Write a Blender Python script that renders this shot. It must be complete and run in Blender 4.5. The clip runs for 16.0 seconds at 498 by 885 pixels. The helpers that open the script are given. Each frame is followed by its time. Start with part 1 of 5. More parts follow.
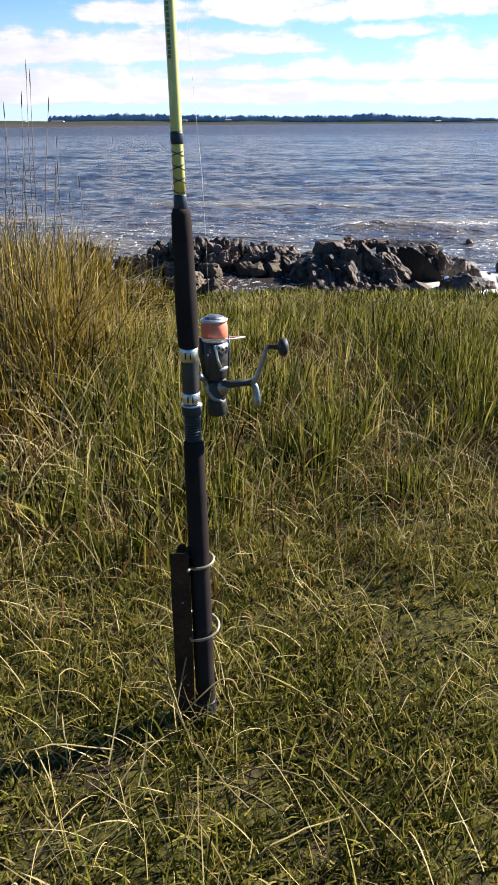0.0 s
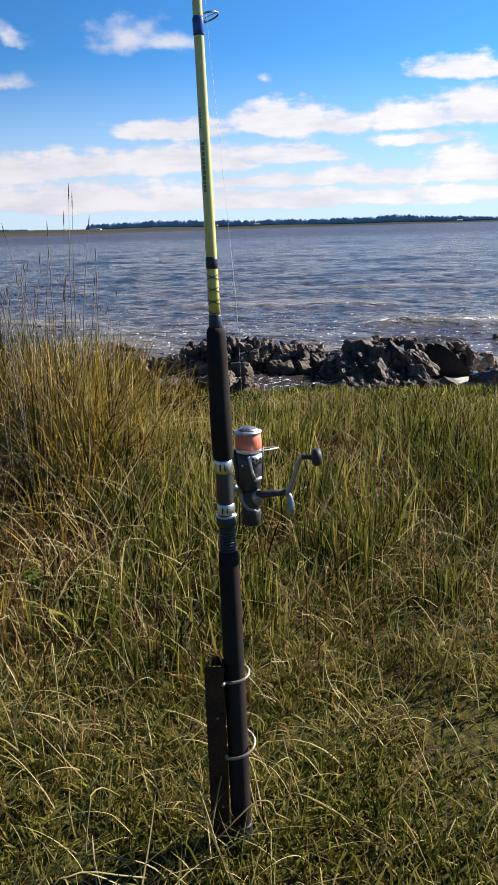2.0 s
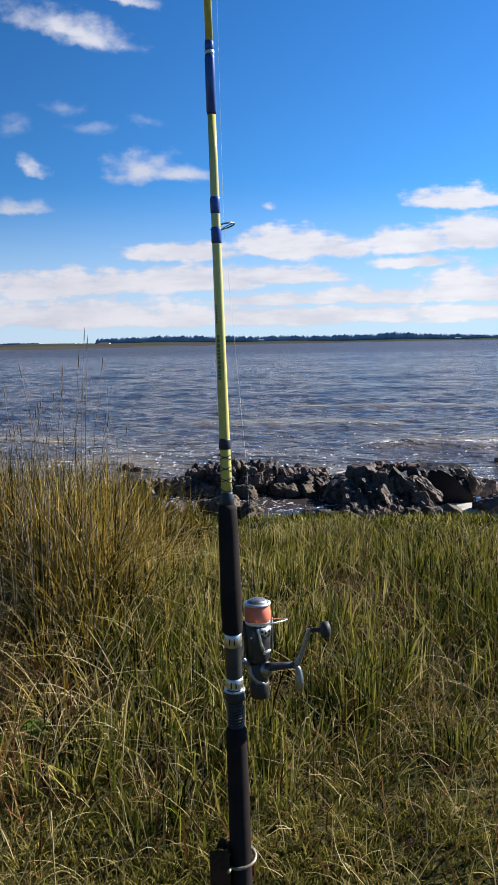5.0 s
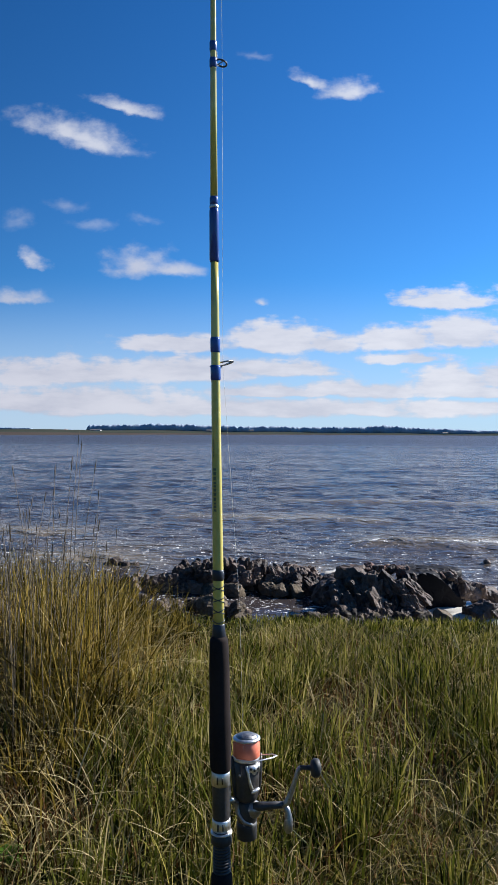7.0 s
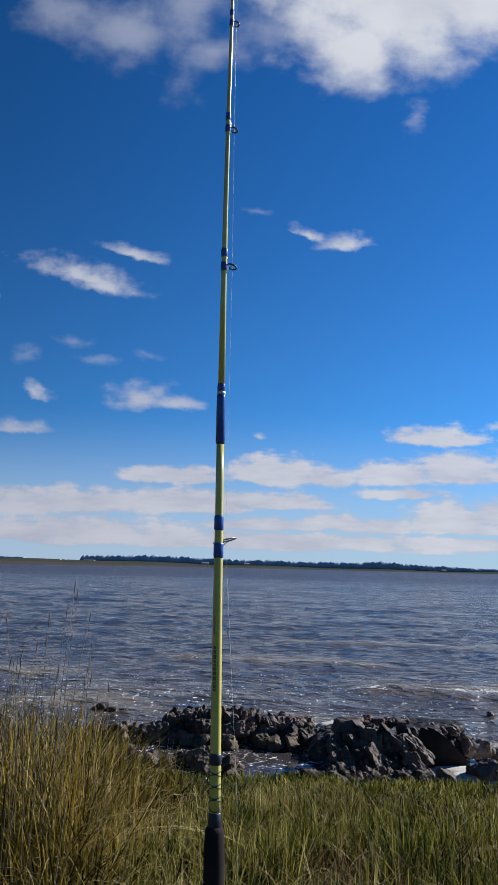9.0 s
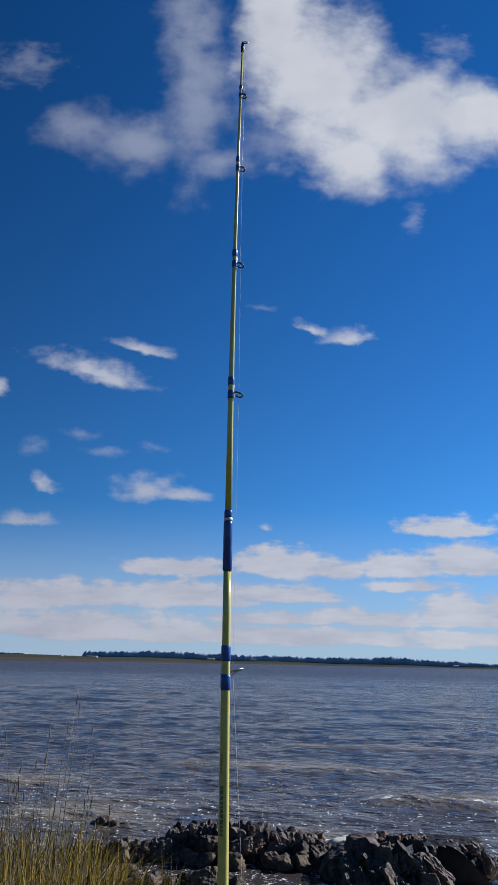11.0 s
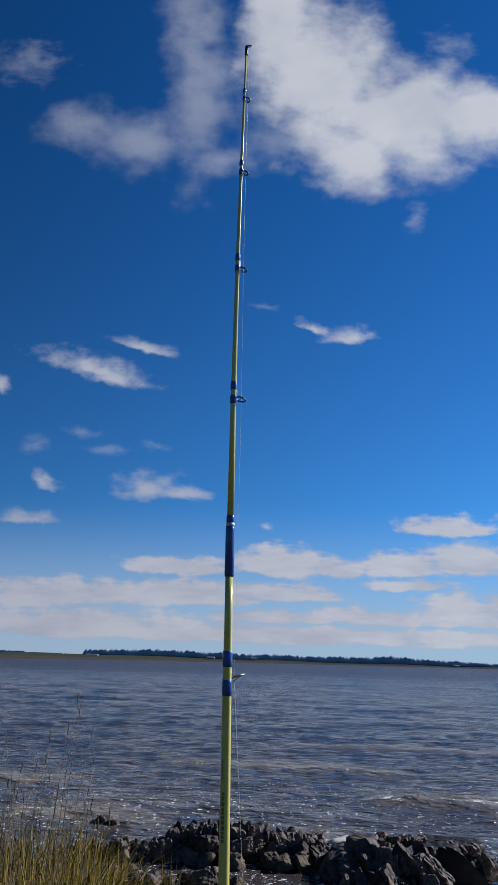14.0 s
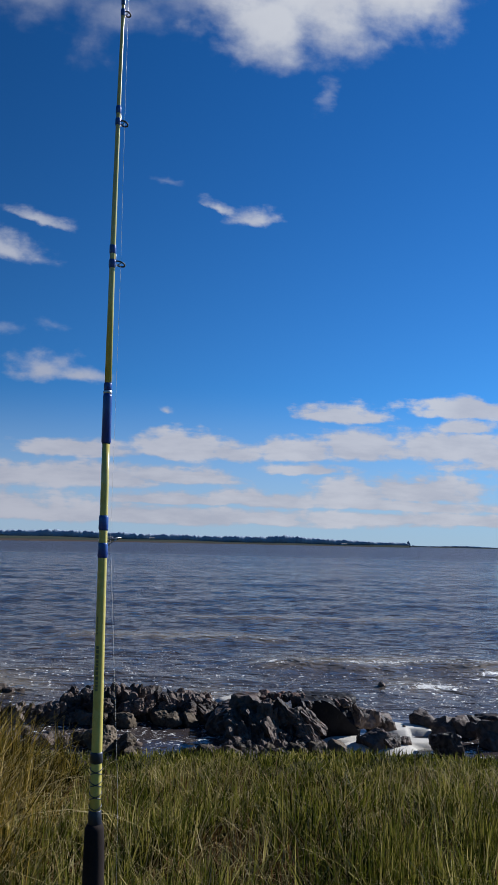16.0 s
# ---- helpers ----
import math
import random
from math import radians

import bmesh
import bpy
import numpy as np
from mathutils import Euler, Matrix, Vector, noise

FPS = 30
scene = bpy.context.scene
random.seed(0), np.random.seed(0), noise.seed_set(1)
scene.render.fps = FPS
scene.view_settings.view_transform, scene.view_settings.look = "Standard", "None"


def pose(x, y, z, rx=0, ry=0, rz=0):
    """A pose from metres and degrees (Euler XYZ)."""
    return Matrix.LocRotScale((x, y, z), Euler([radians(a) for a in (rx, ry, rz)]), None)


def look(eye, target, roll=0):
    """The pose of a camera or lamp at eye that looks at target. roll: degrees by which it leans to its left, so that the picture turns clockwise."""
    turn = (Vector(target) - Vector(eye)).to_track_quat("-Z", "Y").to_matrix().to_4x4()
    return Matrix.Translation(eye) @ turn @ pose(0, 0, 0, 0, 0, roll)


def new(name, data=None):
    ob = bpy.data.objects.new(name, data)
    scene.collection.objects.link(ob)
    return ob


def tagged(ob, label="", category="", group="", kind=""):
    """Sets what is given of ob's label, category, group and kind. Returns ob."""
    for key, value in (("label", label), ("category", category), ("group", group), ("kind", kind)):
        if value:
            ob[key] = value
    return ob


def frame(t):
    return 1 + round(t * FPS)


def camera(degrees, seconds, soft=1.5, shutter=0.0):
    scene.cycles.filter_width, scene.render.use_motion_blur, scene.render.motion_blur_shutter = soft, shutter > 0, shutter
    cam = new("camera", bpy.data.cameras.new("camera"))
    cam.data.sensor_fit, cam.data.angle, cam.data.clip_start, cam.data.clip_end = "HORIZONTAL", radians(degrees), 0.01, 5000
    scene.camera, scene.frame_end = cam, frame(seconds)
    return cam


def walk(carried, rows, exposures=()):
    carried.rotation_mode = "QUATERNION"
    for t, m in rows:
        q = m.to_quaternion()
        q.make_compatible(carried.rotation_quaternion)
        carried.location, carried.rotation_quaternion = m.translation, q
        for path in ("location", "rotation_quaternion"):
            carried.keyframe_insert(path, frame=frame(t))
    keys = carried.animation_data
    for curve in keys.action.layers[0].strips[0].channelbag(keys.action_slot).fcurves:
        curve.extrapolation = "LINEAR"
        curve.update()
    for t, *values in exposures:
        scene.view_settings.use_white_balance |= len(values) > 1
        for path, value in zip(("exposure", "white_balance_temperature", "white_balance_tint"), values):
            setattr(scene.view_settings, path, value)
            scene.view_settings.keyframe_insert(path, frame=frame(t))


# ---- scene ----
cam = camera(36.84, 16.0, soft=0.9)

def heading(t, x, y, z, yaw, pitch, roll):
    a, b = radians(yaw), radians(pitch)
    ahead = Vector((math.sin(a) * math.cos(b), math.cos(a) * math.cos(b), math.sin(b)))
    return t, look((x, y, z), Vector((x, y, z)) + ahead, -roll)


# ---- camera path: seconds, place, yaw, pitch, roll ----
ROWS = [
    (0.0, 0.0676, 0.1189, 1.2932, 1.533, -23.147, 0.217),
    (0.5, 0.0640, 0.1181, 1.3025, 0.440, -20.168, 1.081),
    (1.0, 0.0646, 0.1158, 1.3089, -1.082, -18.604, 1.704),
    (1.5, 0.0668, 0.1140, 1.3227, -0.754, -17.424, 1.721),
    (2.0, 0.0617, 0.1221, 1.3324, -0.870, -16.074, 1.580),
    (2.5, 0.0599, 0.1171, 1.3492, -0.376, -14.630, 1.412),
    (3.0, 0.0592, 0.1129, 1.3707, -0.138, -13.572, 1.214),
    (3.5, 0.0534, 0.1095, 1.3840, -0.905, -12.808, 1.716),
    (4.0, 0.0506, 0.1163, 1.4155, -1.253, -11.055, 1.387),
    (6.5, 0.0456, 0.0971, 1.5263, 0.009, -2.695, 0.094),
    (7.0, 0.0384, 0.0933, 1.5522, 0.000, -0.749, -0.363),
    (7.5, 0.0374, 0.0827, 1.5736, 0.508, 1.240, -0.515),
    (8.0, 0.0350, 0.0714, 1.5950, 0.605, 3.584, -0.721),
    (8.5, 0.0298, 0.0582, 1.6156, 0.434, 6.354, -0.853),
    (9.0, 0.0254, 0.0446, 1.6395, 0.082, 9.389, -1.508),
    (9.5, 0.0235, 0.0378, 1.6589, -0.415, 11.793, -1.584),
    (12.0, 0.0209, 0.0219, 1.7230, -0.524, 17.251, -1.322),
    (12.5, 0.0199, 0.0246, 1.7226, -0.562, 16.924, -1.383),
    (13.0, 0.0175, 0.0244, 1.7226, -0.874, 16.582, -1.450),
    (13.5, 0.0197, 0.0223, 1.7230, -0.774, 16.662, -1.298),
    (14.0, 0.0186, 0.0249, 1.7224, -0.645, 16.257, -1.623),
    (14.5, 0.0219, 0.0270, 1.7215, 0.204, 15.237, -1.494),
    (15.0, 0.0305, 0.0280, 1.7208, 2.319, 14.537, -1.225),
    (15.5, 0.0435, 0.0314, 1.7185, 4.379, 12.989, -1.201),
    (16.0, 0.0643, 0.0219, 1.6919, 7.343, 7.622, -1.324),
]
EXPOSURES = [(0.0, 1.56, 6500, 10), (0.5, 1.42, 6500, 10), (1.0, 1.32, 6500, 10), (2.0, 1.29, 6480, 10), (4.0, 1.20, 6350, 10), (5.0, 1.12, 6250, 10), (6.5, 1.02, 6050, 10), (7.0, 0.94, 5980, 10), (8.4, 0.88, 5900, 10), (9.0, 0.62, 5900, 10), (9.5, 0.70, 5950, 10), (12.0, 0.36, 5750, 10), (14.5, 0.36, 5780, 10), (15.0, 0.46, 5850, 10), (15.5, 0.47, 5850, 10), (16.0, 0.40, 5800, 10)]
walk(cam, [heading(*r) for r in ROWS], EXPOSURES)

# ---- world, sun ----
SUN_AZ, SUN_EL = 64.0, 32.0      # degrees clockwise from +y, and above the horizon
SKY_STRENGTH, SUN_STRENGTH = 0.052, 5.0
CLOUD_LIGHT = 9.0


def link(nt, a, b):
    nt.links.new(a, b)


def node(nt, kind, **inputs):
    n = nt.nodes.new(kind)
    for key, value in inputs.items():
        n.inputs[int(key[1:]) if key[0] == "i" and key[1:].isdigit() else key].default_value = value
    return n


def math_node(nt, op, a, b=None, clamp=False):
    n = nt.nodes.new("ShaderNodeMath")
    n.operation, n.use_clamp = op, clamp
    for i, v in enumerate((a, b)):
        if v is None:
            continue
        if isinstance(v, (int, float)):
            n.inputs[i].default_value = v
        else:
            link(nt, v, n.inputs[i])
    return n.outputs[0]


def smooth(nt, value, lo, hi, to=(0.0, 1.0)):
    n = nt.nodes.new("ShaderNodeMapRange")
    n.interpolation_type = "SMOOTHSTEP"
    link(nt, value, n.inputs[0])
    n.inputs[1].default_value, n.inputs[2].default_value = lo, hi
    n.inputs[3].default_value, n.inputs[4].default_value = to
    return n.outputs[0]


def mix_rgb(nt, fac, a, b, blend="MIX"):
    n = nt.nodes.new("ShaderNodeMix")
    n.data_type, n.blend_type = "RGBA", blend
    for sock, v in ((n.inputs[0], fac), (n.inputs[6], a), (n.inputs[7], b)):
        if isinstance(v, (int, float)):
            sock.default_value = v
        elif isinstance(v, tuple):
            sock.default_value = (*v, 1.0)[:4]
        else:
            link(nt, v, sock)
    return n.outputs[2]


def build_world():
    world = bpy.data.worlds.new("sky")
    scene.world = world
    world.use_nodes = True
    nt = world.node_tree
    nt.nodes.clear()
    out = nt.nodes.new("ShaderNodeOutputWorld")
    sky = nt.nodes.new("ShaderNodeTexSky")
    sky.sky_type, sky.sun_disc = "NISHITA", False
    sky.sun_elevation, sky.sun_rotation = radians(SUN_EL), radians(SUN_AZ)
    sky.altitude, sky.air_density, sky.dust_density, sky.ozone_density = 800, 1.0, 0.0, 5.0
    coord = nt.nodes.new("ShaderNodeTexCoord")
    split = nt.nodes.new("ShaderNodeSeparateXYZ")
    link(nt, coord.outputs["Generated"], split.inputs[0])
    x, y, z = split.outputs
    deep = math_node(nt, "MAXIMUM", math_node(nt, "ABSOLUTE", y), 0.05)
    u, v = math_node(nt, "MULTIPLY", math_node(nt, "DIVIDE", x, deep), 1.026), math_node(nt, "MULTIPLY", math_node(nt, "DIVIDE", z, deep), 1.020)
    uv = nt.nodes.new("ShaderNodeCombineXYZ")
    link(nt, u, uv.inputs[0]), link(nt, v, uv.inputs[1])
    # clouds: flat-sky place and half size of each heap, veil, low bank, puff and wisp
    heaps = [(0.014, 1.03, 0.065, 0.13), (0.09, 0.93, 0.105, 0.165), (0.142, 0.77, 0.065, 0.065), (0.22, 0.86, 0.135, 0.11), (0.35, 0.86, 0.09, 0.075)]
    veils = [(-0.125, 1.03, 0.058, 0.13), (-0.108, 0.885, 0.068, 0.155), (-0.197, 0.806, 0.083, 0.062), (-0.297, 0.832, 0.068, 0.043), (-0.062, 0.76, 0.06, 0.03), (0.03, 0.80, 0.09, 0.05)]
    banks = [(-0.10, 0.122, 0.085, 0.014), (0.04, 0.130, 0.075, 0.022), (0.115, 0.127, 0.055, 0.016), (0.20, 0.130, 0.06, 0.020), (0.29, 0.141, 0.09, 0.025), (0.43, 0.145, 0.12, 0.028),
             (0.27, 0.184, 0.068, 0.016), (0.46, 0.200, 0.10, 0.017), (0.45, 0.172, 0.05, 0.011), (0.60, 0.13, 0.18, 0.035),
             (-0.26, 0.083, 0.15, 0.023), (-0.10, 0.087, 0.13, 0.020), (0.03, 0.089, 0.09, 0.014), (0.215, 0.103, 0.06, 0.009),
             (0.03, 0.057, 0.11, 0.010), (0.16, 0.061, 0.14, 0.014), (0.28, 0.074, 0.065, 0.021), (0.39, 0.080, 0.10, 0.022), (0.34, 0.056, 0.22, 0.010),
             (-0.28, 0.044, 0.26, 0.020), (0.0, 0.034, 0.42, 0.013), (0.38, 0.038, 0.32, 0.010), (0.75, 0.06, 0.25, 0.03)]
    puffs = [(0.078, 0.478, 0.034, 0.012, -24), (0.130, 0.467, 0.042, 0.016, 8), (-0.245, 0.410, 0.095, 0.022, -14), (-0.215, 0.396, 0.045, 0.022, -10), (-0.170, 0.440, 0.055, 0.011, -16),
             (-0.152, 0.230, 0.052, 0.024, 0), (-0.105, 0.223, 0.045, 0.014, -6), (-0.320, 0.183, 0.05, 0.012, 0), (-0.298, 0.236, 0.024, 0.012, -30), (-0.385, 0.38, 0.02, 0.014, -40), (0.018, 0.176, 0.014, 0.006, -8)]
    wisps = [(0.237, 0.668, 0.018, 0.036, -20), (-0.250, 0.309, 0.036, 0.010, -8), (-0.217, 0.281, 0.032, 0.009, 0),
             (-0.145, 0.288, 0.026, 0.009, -6), (0.006, 0.51, 0.028, 0.007, -8), (-0.32, 0.285, 0.03, 0.016, 10), (-0.40, 0.95, 0.07, 0.05, 0), (0.31, 1.0, 0.05, 0.034, -20)]

    def noise_at(scale, detail, rough, squash):
        n = node(nt, "ShaderNodeTexNoise", Scale=scale, Detail=detail, Roughness=rough)
        m = nt.nodes.new("ShaderNodeVectorMath")
        m.operation = "MULTIPLY"
        m.inputs[1].default_value = (1.0, squash, 1.0)
        link(nt, uv.outputs[0], m.inputs[0]), link(nt, m.outputs[0], n.inputs["Vector"])
        return n

    def warped(amount_u, amount_v, scale, squash):
        n = noise_at(scale, 4.0, 0.6, squash)
        bend = nt.nodes.new("ShaderNodeVectorMath")
        bend.operation = "MULTIPLY_ADD"
        link(nt, n.outputs["Color"], bend.inputs[0])
        bend.inputs[1].default_value, bend.inputs[2].default_value = (amount_u, amount_v, 0), (-amount_u / 2, -amount_v / 2, 0)
        place = nt.nodes.new("ShaderNodeVectorMath")
        link(nt, uv.outputs[0], place.inputs[0]), link(nt, bend.outputs[0], place.inputs[1])
        return place.outputs[0]

    def flat_based(vector):
        """Squashes the lower half, so that the heap has a flat base and a rounded top."""
        cut, back = nt.nodes.new("ShaderNodeSeparateXYZ"), nt.nodes.new("ShaderNodeCombineXYZ")
        link(nt, vector, cut.inputs[0])
        link(nt, cut.outputs[0], back.inputs[0])
        link(nt, math_node(nt, "MAXIMUM", cut.outputs[1], math_node(nt, "MULTIPLY", cut.outputs[1], -2.4)), back.inputs[1])
        return back.outputs[0]

    def field(group, place, flat=False):
        total = None
        if flat:
            group = [(cx, cy - 0.36 * ry, rx, 1.36 * ry, *turn) for cx, cy, rx, ry, *turn in group]
        for cx, cy, rx, ry, *turn in group:
            n = nt.nodes.new("ShaderNodeVectorMath")
            if turn:
                n = nt.nodes.new("ShaderNodeMapping")
                n.vector_type = "TEXTURE"
                n.inputs["Location"].default_value = (cx, cy, 0)
                n.inputs["Rotation"].default_value = (0, 0, radians(turn[0]))
                n.inputs["Scale"].default_value = (rx, ry, 1)
                link(nt, place, n.inputs["Vector"])
            else:
                n.operation = "MULTIPLY_ADD"
                link(nt, place, n.inputs[0])
                n.inputs[1].default_value = (1 / rx, 1 / ry, 0)
                n.inputs[2].default_value = (-cx / rx, -cy / ry, 0)
            size = nt.nodes.new("ShaderNodeVectorMath")
            size.operation = "LENGTH"
            link(nt, flat_based(n.outputs[0]) if flat else n.outputs[0], size.inputs[0])
            near = math_node(nt, "SUBTRACT", 1.0, size.outputs["Value"])
            if total is None:
                total = near
            else:
                total = math_node(nt, "SMOOTH_MAX", total, near)
                total.node.inputs[2].default_value = 0.25
        return total

    def grain(n, amount):
        return math_node(nt, "MULTIPLY", math_node(nt, "SUBTRACT", n.outputs["Fac"], 0.5), amount)

    wide = noise_at(13.0, 8.0, 0.56, 1.1)
    mid = noise_at(34.0, 6.0, 0.55, 1.5)
    strata = noise_at(13.0, 7.0, 0.58, 4.0)
    high, low_place, small = warped(0.07, 0.07, 5.0, 1.0), warped(0.05, 0.016, 11.0, 2.2), warped(0.045, 0.022, 22.0, 1.5)
    solid = smooth(nt, math_node(nt, "ADD", field(heaps, high), math_node(nt, "ADD", grain(wide, 1.45), grain(mid, 0.24))), -0.40, 0.62)
    veil = smooth(nt, math_node(nt, "ADD", field(veils, high), grain(wide, 2.2)), -0.3, 1.1, (0.0, 0.44))
    layered = smooth(nt, math_node(nt, "ADD", field(banks, low_place, True), math_node(nt, "ADD", grain(strata, 1.35), grain(mid, 1.3))), -0.20, 0.40, (0.0, 0.94))
    puffy = smooth(nt, math_node(nt, "ADD", field(puffs, small, True), grain(mid, 1.5)), -0.18, 1.05, (0.0, 0.84))
    thin = smooth(nt, math_node(nt, "ADD", field(wisps, small), grain(mid, 2.0)), -0.1, 1.3, (0.0, 0.27))
    mask = solid
    for other_mask in (veil, layered, puffy, thin):
        mask = math_node(nt, "MAXIMUM", mask, other_mask)
    low = smooth(nt, v, 0.0, 0.22, (0.74, 0.0))
    ahead = smooth(nt, y, 0.05, 0.25)
    # behind and beside, the same broken cloud goes on
    rest = node(nt, "ShaderNodeTexNoise", Scale=3.0, Detail=8.0, Roughness=0.6)
    link(nt, coord.outputs["Generated"], rest.inputs["Vector"])
    other = smooth(nt, rest.outputs["Fac"], 0.63, 0.80, (0.0, 0.6))
    mask = math_node(nt, "ADD", math_node(nt, "MULTIPLY", mask, ahead),
                     math_node(nt, "MULTIPLY", other, math_node(nt, "SUBTRACT", 1.0, ahead)))
    up = smooth(nt, z, -0.01, 0.0)
    mask = math_node(nt, "MULTIPLY", mask, up)
    lump = noise_at(6.0, 5.0, 0.5, 1.15)
    tone = smooth(nt, lump.outputs["Fac"], 0.32, 0.62)
    body = mix_rgb(nt, tone, (0.84 * CLOUD_LIGHT, 0.83 * CLOUD_LIGHT, 0.86 * CLOUD_LIGHT), (CLOUD_LIGHT, 0.98 * CLOUD_LIGHT, 0.97 * CLOUD_LIGHT))
    # the low banks are seen through more air
    body = mix_rgb(nt, smooth(nt, v, 0.10, 0.30, (0.75, 0.0)), body,
                   mix_rgb(nt, smooth(nt, math_node(nt, "ADD", math_node(nt, "MULTIPLY", layered, 0.45), math_node(nt, "ADD", grain(strata, 1.6), grain(lump, 1.0))), 0.0, 0.75),
                           (0.66 * CLOUD_LIGHT, 0.655 * CLOUD_LIGHT, 0.72 * CLOUD_LIGHT), (0.92 * CLOUD_LIGHT, 0.88 * CLOUD_LIGHT, 0.89 * CLOUD_LIGHT)))
    deepen = smooth(nt, z, 0.05, 0.75)
    hsv = mix_rgb(nt, 1.0, sky.outputs[0], mix_rgb(nt, deepen, (0.45, 0.90, 1.20), (0.24, 0.74, 1.13)), "MULTIPLY")
    # brighter towards the sun, deeper away from it
    sunward = math_node(nt, "ADD", math_node(nt, "MULTIPLY", x, math.sin(radians(SUN_AZ))), math_node(nt, "MULTIPLY", y, math.cos(radians(SUN_AZ))))
    glow = smooth(nt, sunward, -0.75, 0.9, (0.50, 1.22))
    grey = nt.nodes.new("ShaderNodeCombineXYZ")
    for k in range(3):
        link(nt, glow, grey.inputs[k])
    hsv = mix_rgb(nt, 1.0, hsv, grey.outputs[0], "MULTIPLY")
    haze = math_node(nt, "MULTIPLY", math_node(nt, "MULTIPLY", low, ahead), up)
    hsv = mix_rgb(nt, haze, hsv, (0.66 * CLOUD_LIGHT, 0.75 * CLOUD_LIGHT, 0.90 * CLOUD_LIGHT))
    both = mix_rgb(nt, mask, hsv, mix_rgb(nt, smooth(nt, x, -0.40, 0.30), mix_rgb(nt, 1.0, body, (0.80, 0.80, 0.84), "MULTIPLY"), body))
    bg = nt.nodes.new("ShaderNodeBackground")
    bg.inputs["Strength"].default_value = SKY_STRENGTH
    link(nt, both, bg.inputs["Color"])
    link(nt, bg.outputs[0], out.inputs[0])


build_world()
sun = new("sun", bpy.data.lights.new("sun", "SUN"))
sun.data.energy, sun.data.angle, sun.data.color = SUN_STRENGTH, radians(0.6), (1.0, 0.95, 0.87)
_a, _e = radians(SUN_AZ), radians(SUN_EL)
sun.matrix_world = look((30 * math.sin(_a), 30 * math.cos(_a), 30), Vector((30 * math.sin(_a), 30 * math.cos(_a), 30))
                        - Vector((math.sin(_a) * math.cos(_e), math.cos(_a) * math.cos(_e), math.sin(_e))))


# ---- materials ----
def surface(name, dark, light, coarse=6.0, grain=80.0, rough=0.6, spread=0.15, metal=0.0, bump=0.3, depth=0.004, coat=0.0, random=0.0, shine=0.5):
    """A solid surface: broad stains and fine grain in colour, gloss and relief."""
    m = bpy.data.materials.new(name)
    m.use_nodes = True
    nt = m.node_tree
    bsdf = nt.nodes["Principled BSDF"]
    coord = nt.nodes.new("ShaderNodeTexCoord")
    a = node(nt, "ShaderNodeTexNoise", Scale=coarse, Detail=6.0, Roughness=0.6)
    b = node(nt, "ShaderNodeTexNoise", Scale=grain, Detail=4.0, Roughness=0.65)
    for n in (a, b):
        link(nt, coord.outputs["Object"], n.inputs["Vector"])
    both = math_node(nt, "ADD", math_node(nt, "MULTIPLY", a.outputs["Fac"], 0.6), math_node(nt, "MULTIPLY", b.outputs["Fac"], 0.4))
    if random:
        info = nt.nodes.new("ShaderNodeObjectInfo")
        both = math_node(nt, "ADD", both, math_node(nt, "MULTIPLY", math_node(nt, "SUBTRACT", info.outputs["Random"], 0.5), random))
    fac = smooth(nt, both, 0.32, 0.68)
    link(nt, mix_rgb(nt, fac, dark, light), bsdf.inputs["Base Color"])
    link(nt, smooth(nt, b.outputs["Fac"], 0.3, 0.7, (rough - spread, rough + spread)), bsdf.inputs["Roughness"])
    bsdf.inputs["Metallic"].default_value = metal
    bsdf.inputs["Coat Weight"].default_value = coat
    bsdf.inputs["Specular IOR Level"].default_value = shine
    if bump:
        bm = node(nt, "ShaderNodeBump", Strength=bump, Distance=depth)
        link(nt, both, bm.inputs["Height"])
        link(nt, bm.outputs[0], bsdf.inputs["Normal"])
    return m


def grass_material(name, colours, through_light=0.35, patch=1.2):
    """Blades: one colour each, by island, drifting in patches over the ground; light comes through them."""
    m = bpy.data.materials.new(name)
    m.use_nodes = True
    nt = m.node_tree
    bsdf, out = nt.nodes["Principled BSDF"], nt.nodes["Material Output"]
    geo = nt.nodes.new("ShaderNodeNewGeometry")
    coord = nt.nodes.new("ShaderNodeTexCoord")
    n = node(nt, "ShaderNodeTexNoise", Scale=patch, Detail=3.0)
    link(nt, coord.outputs["Object"], n.inputs["Vector"])
    pick = math_node(nt, "ADD", math_node(nt, "MULTIPLY", geo.outputs["Random Per Island"], 0.75),
                     math_node(nt, "MULTIPLY", math_node(nt, "SUBTRACT", n.outputs["Fac"], 0.41), 0.9), clamp=True)
    colours = [tuple(0.80 * v for v in c) for c in colours]
    ramp = nt.nodes.new("ShaderNodeValToRGB")
    ramp.color_ramp.elements[0].position, ramp.color_ramp.elements[0].color = 0.0, (*colours[0], 1)
    ramp.color_ramp.elements[1].position, ramp.color_ramp.elements[1].color = 1.0, (*colours[-1], 1)
    for i, c in enumerate(colours[1:-1], 1):
        e = ramp.color_ramp.elements.new(i / (len(colours) - 1))
        e.color = (*c, 1)
    link(nt, pick, ramp.inputs[0])
    link(nt, ramp.outputs[0], bsdf.inputs["Base Color"])
    bsdf.inputs["Roughness"].default_value = 0.5
    bsdf.inputs["Specular IOR Level"].default_value = 0.06
    thin = nt.nodes.new("ShaderNodeBsdfTranslucent")
    link(nt, ramp.outputs[0], thin.inputs["Color"])
    mixer = nt.nodes.new("ShaderNodeMixShader")
    mixer.inputs[0].default_value = through_light
    link(nt, bsdf.outputs[0], mixer.inputs[1]), link(nt, thin.outputs[0], mixer.inputs[2])
    link(nt, mixer.outputs[0], out.inputs["Surface"])
    return m


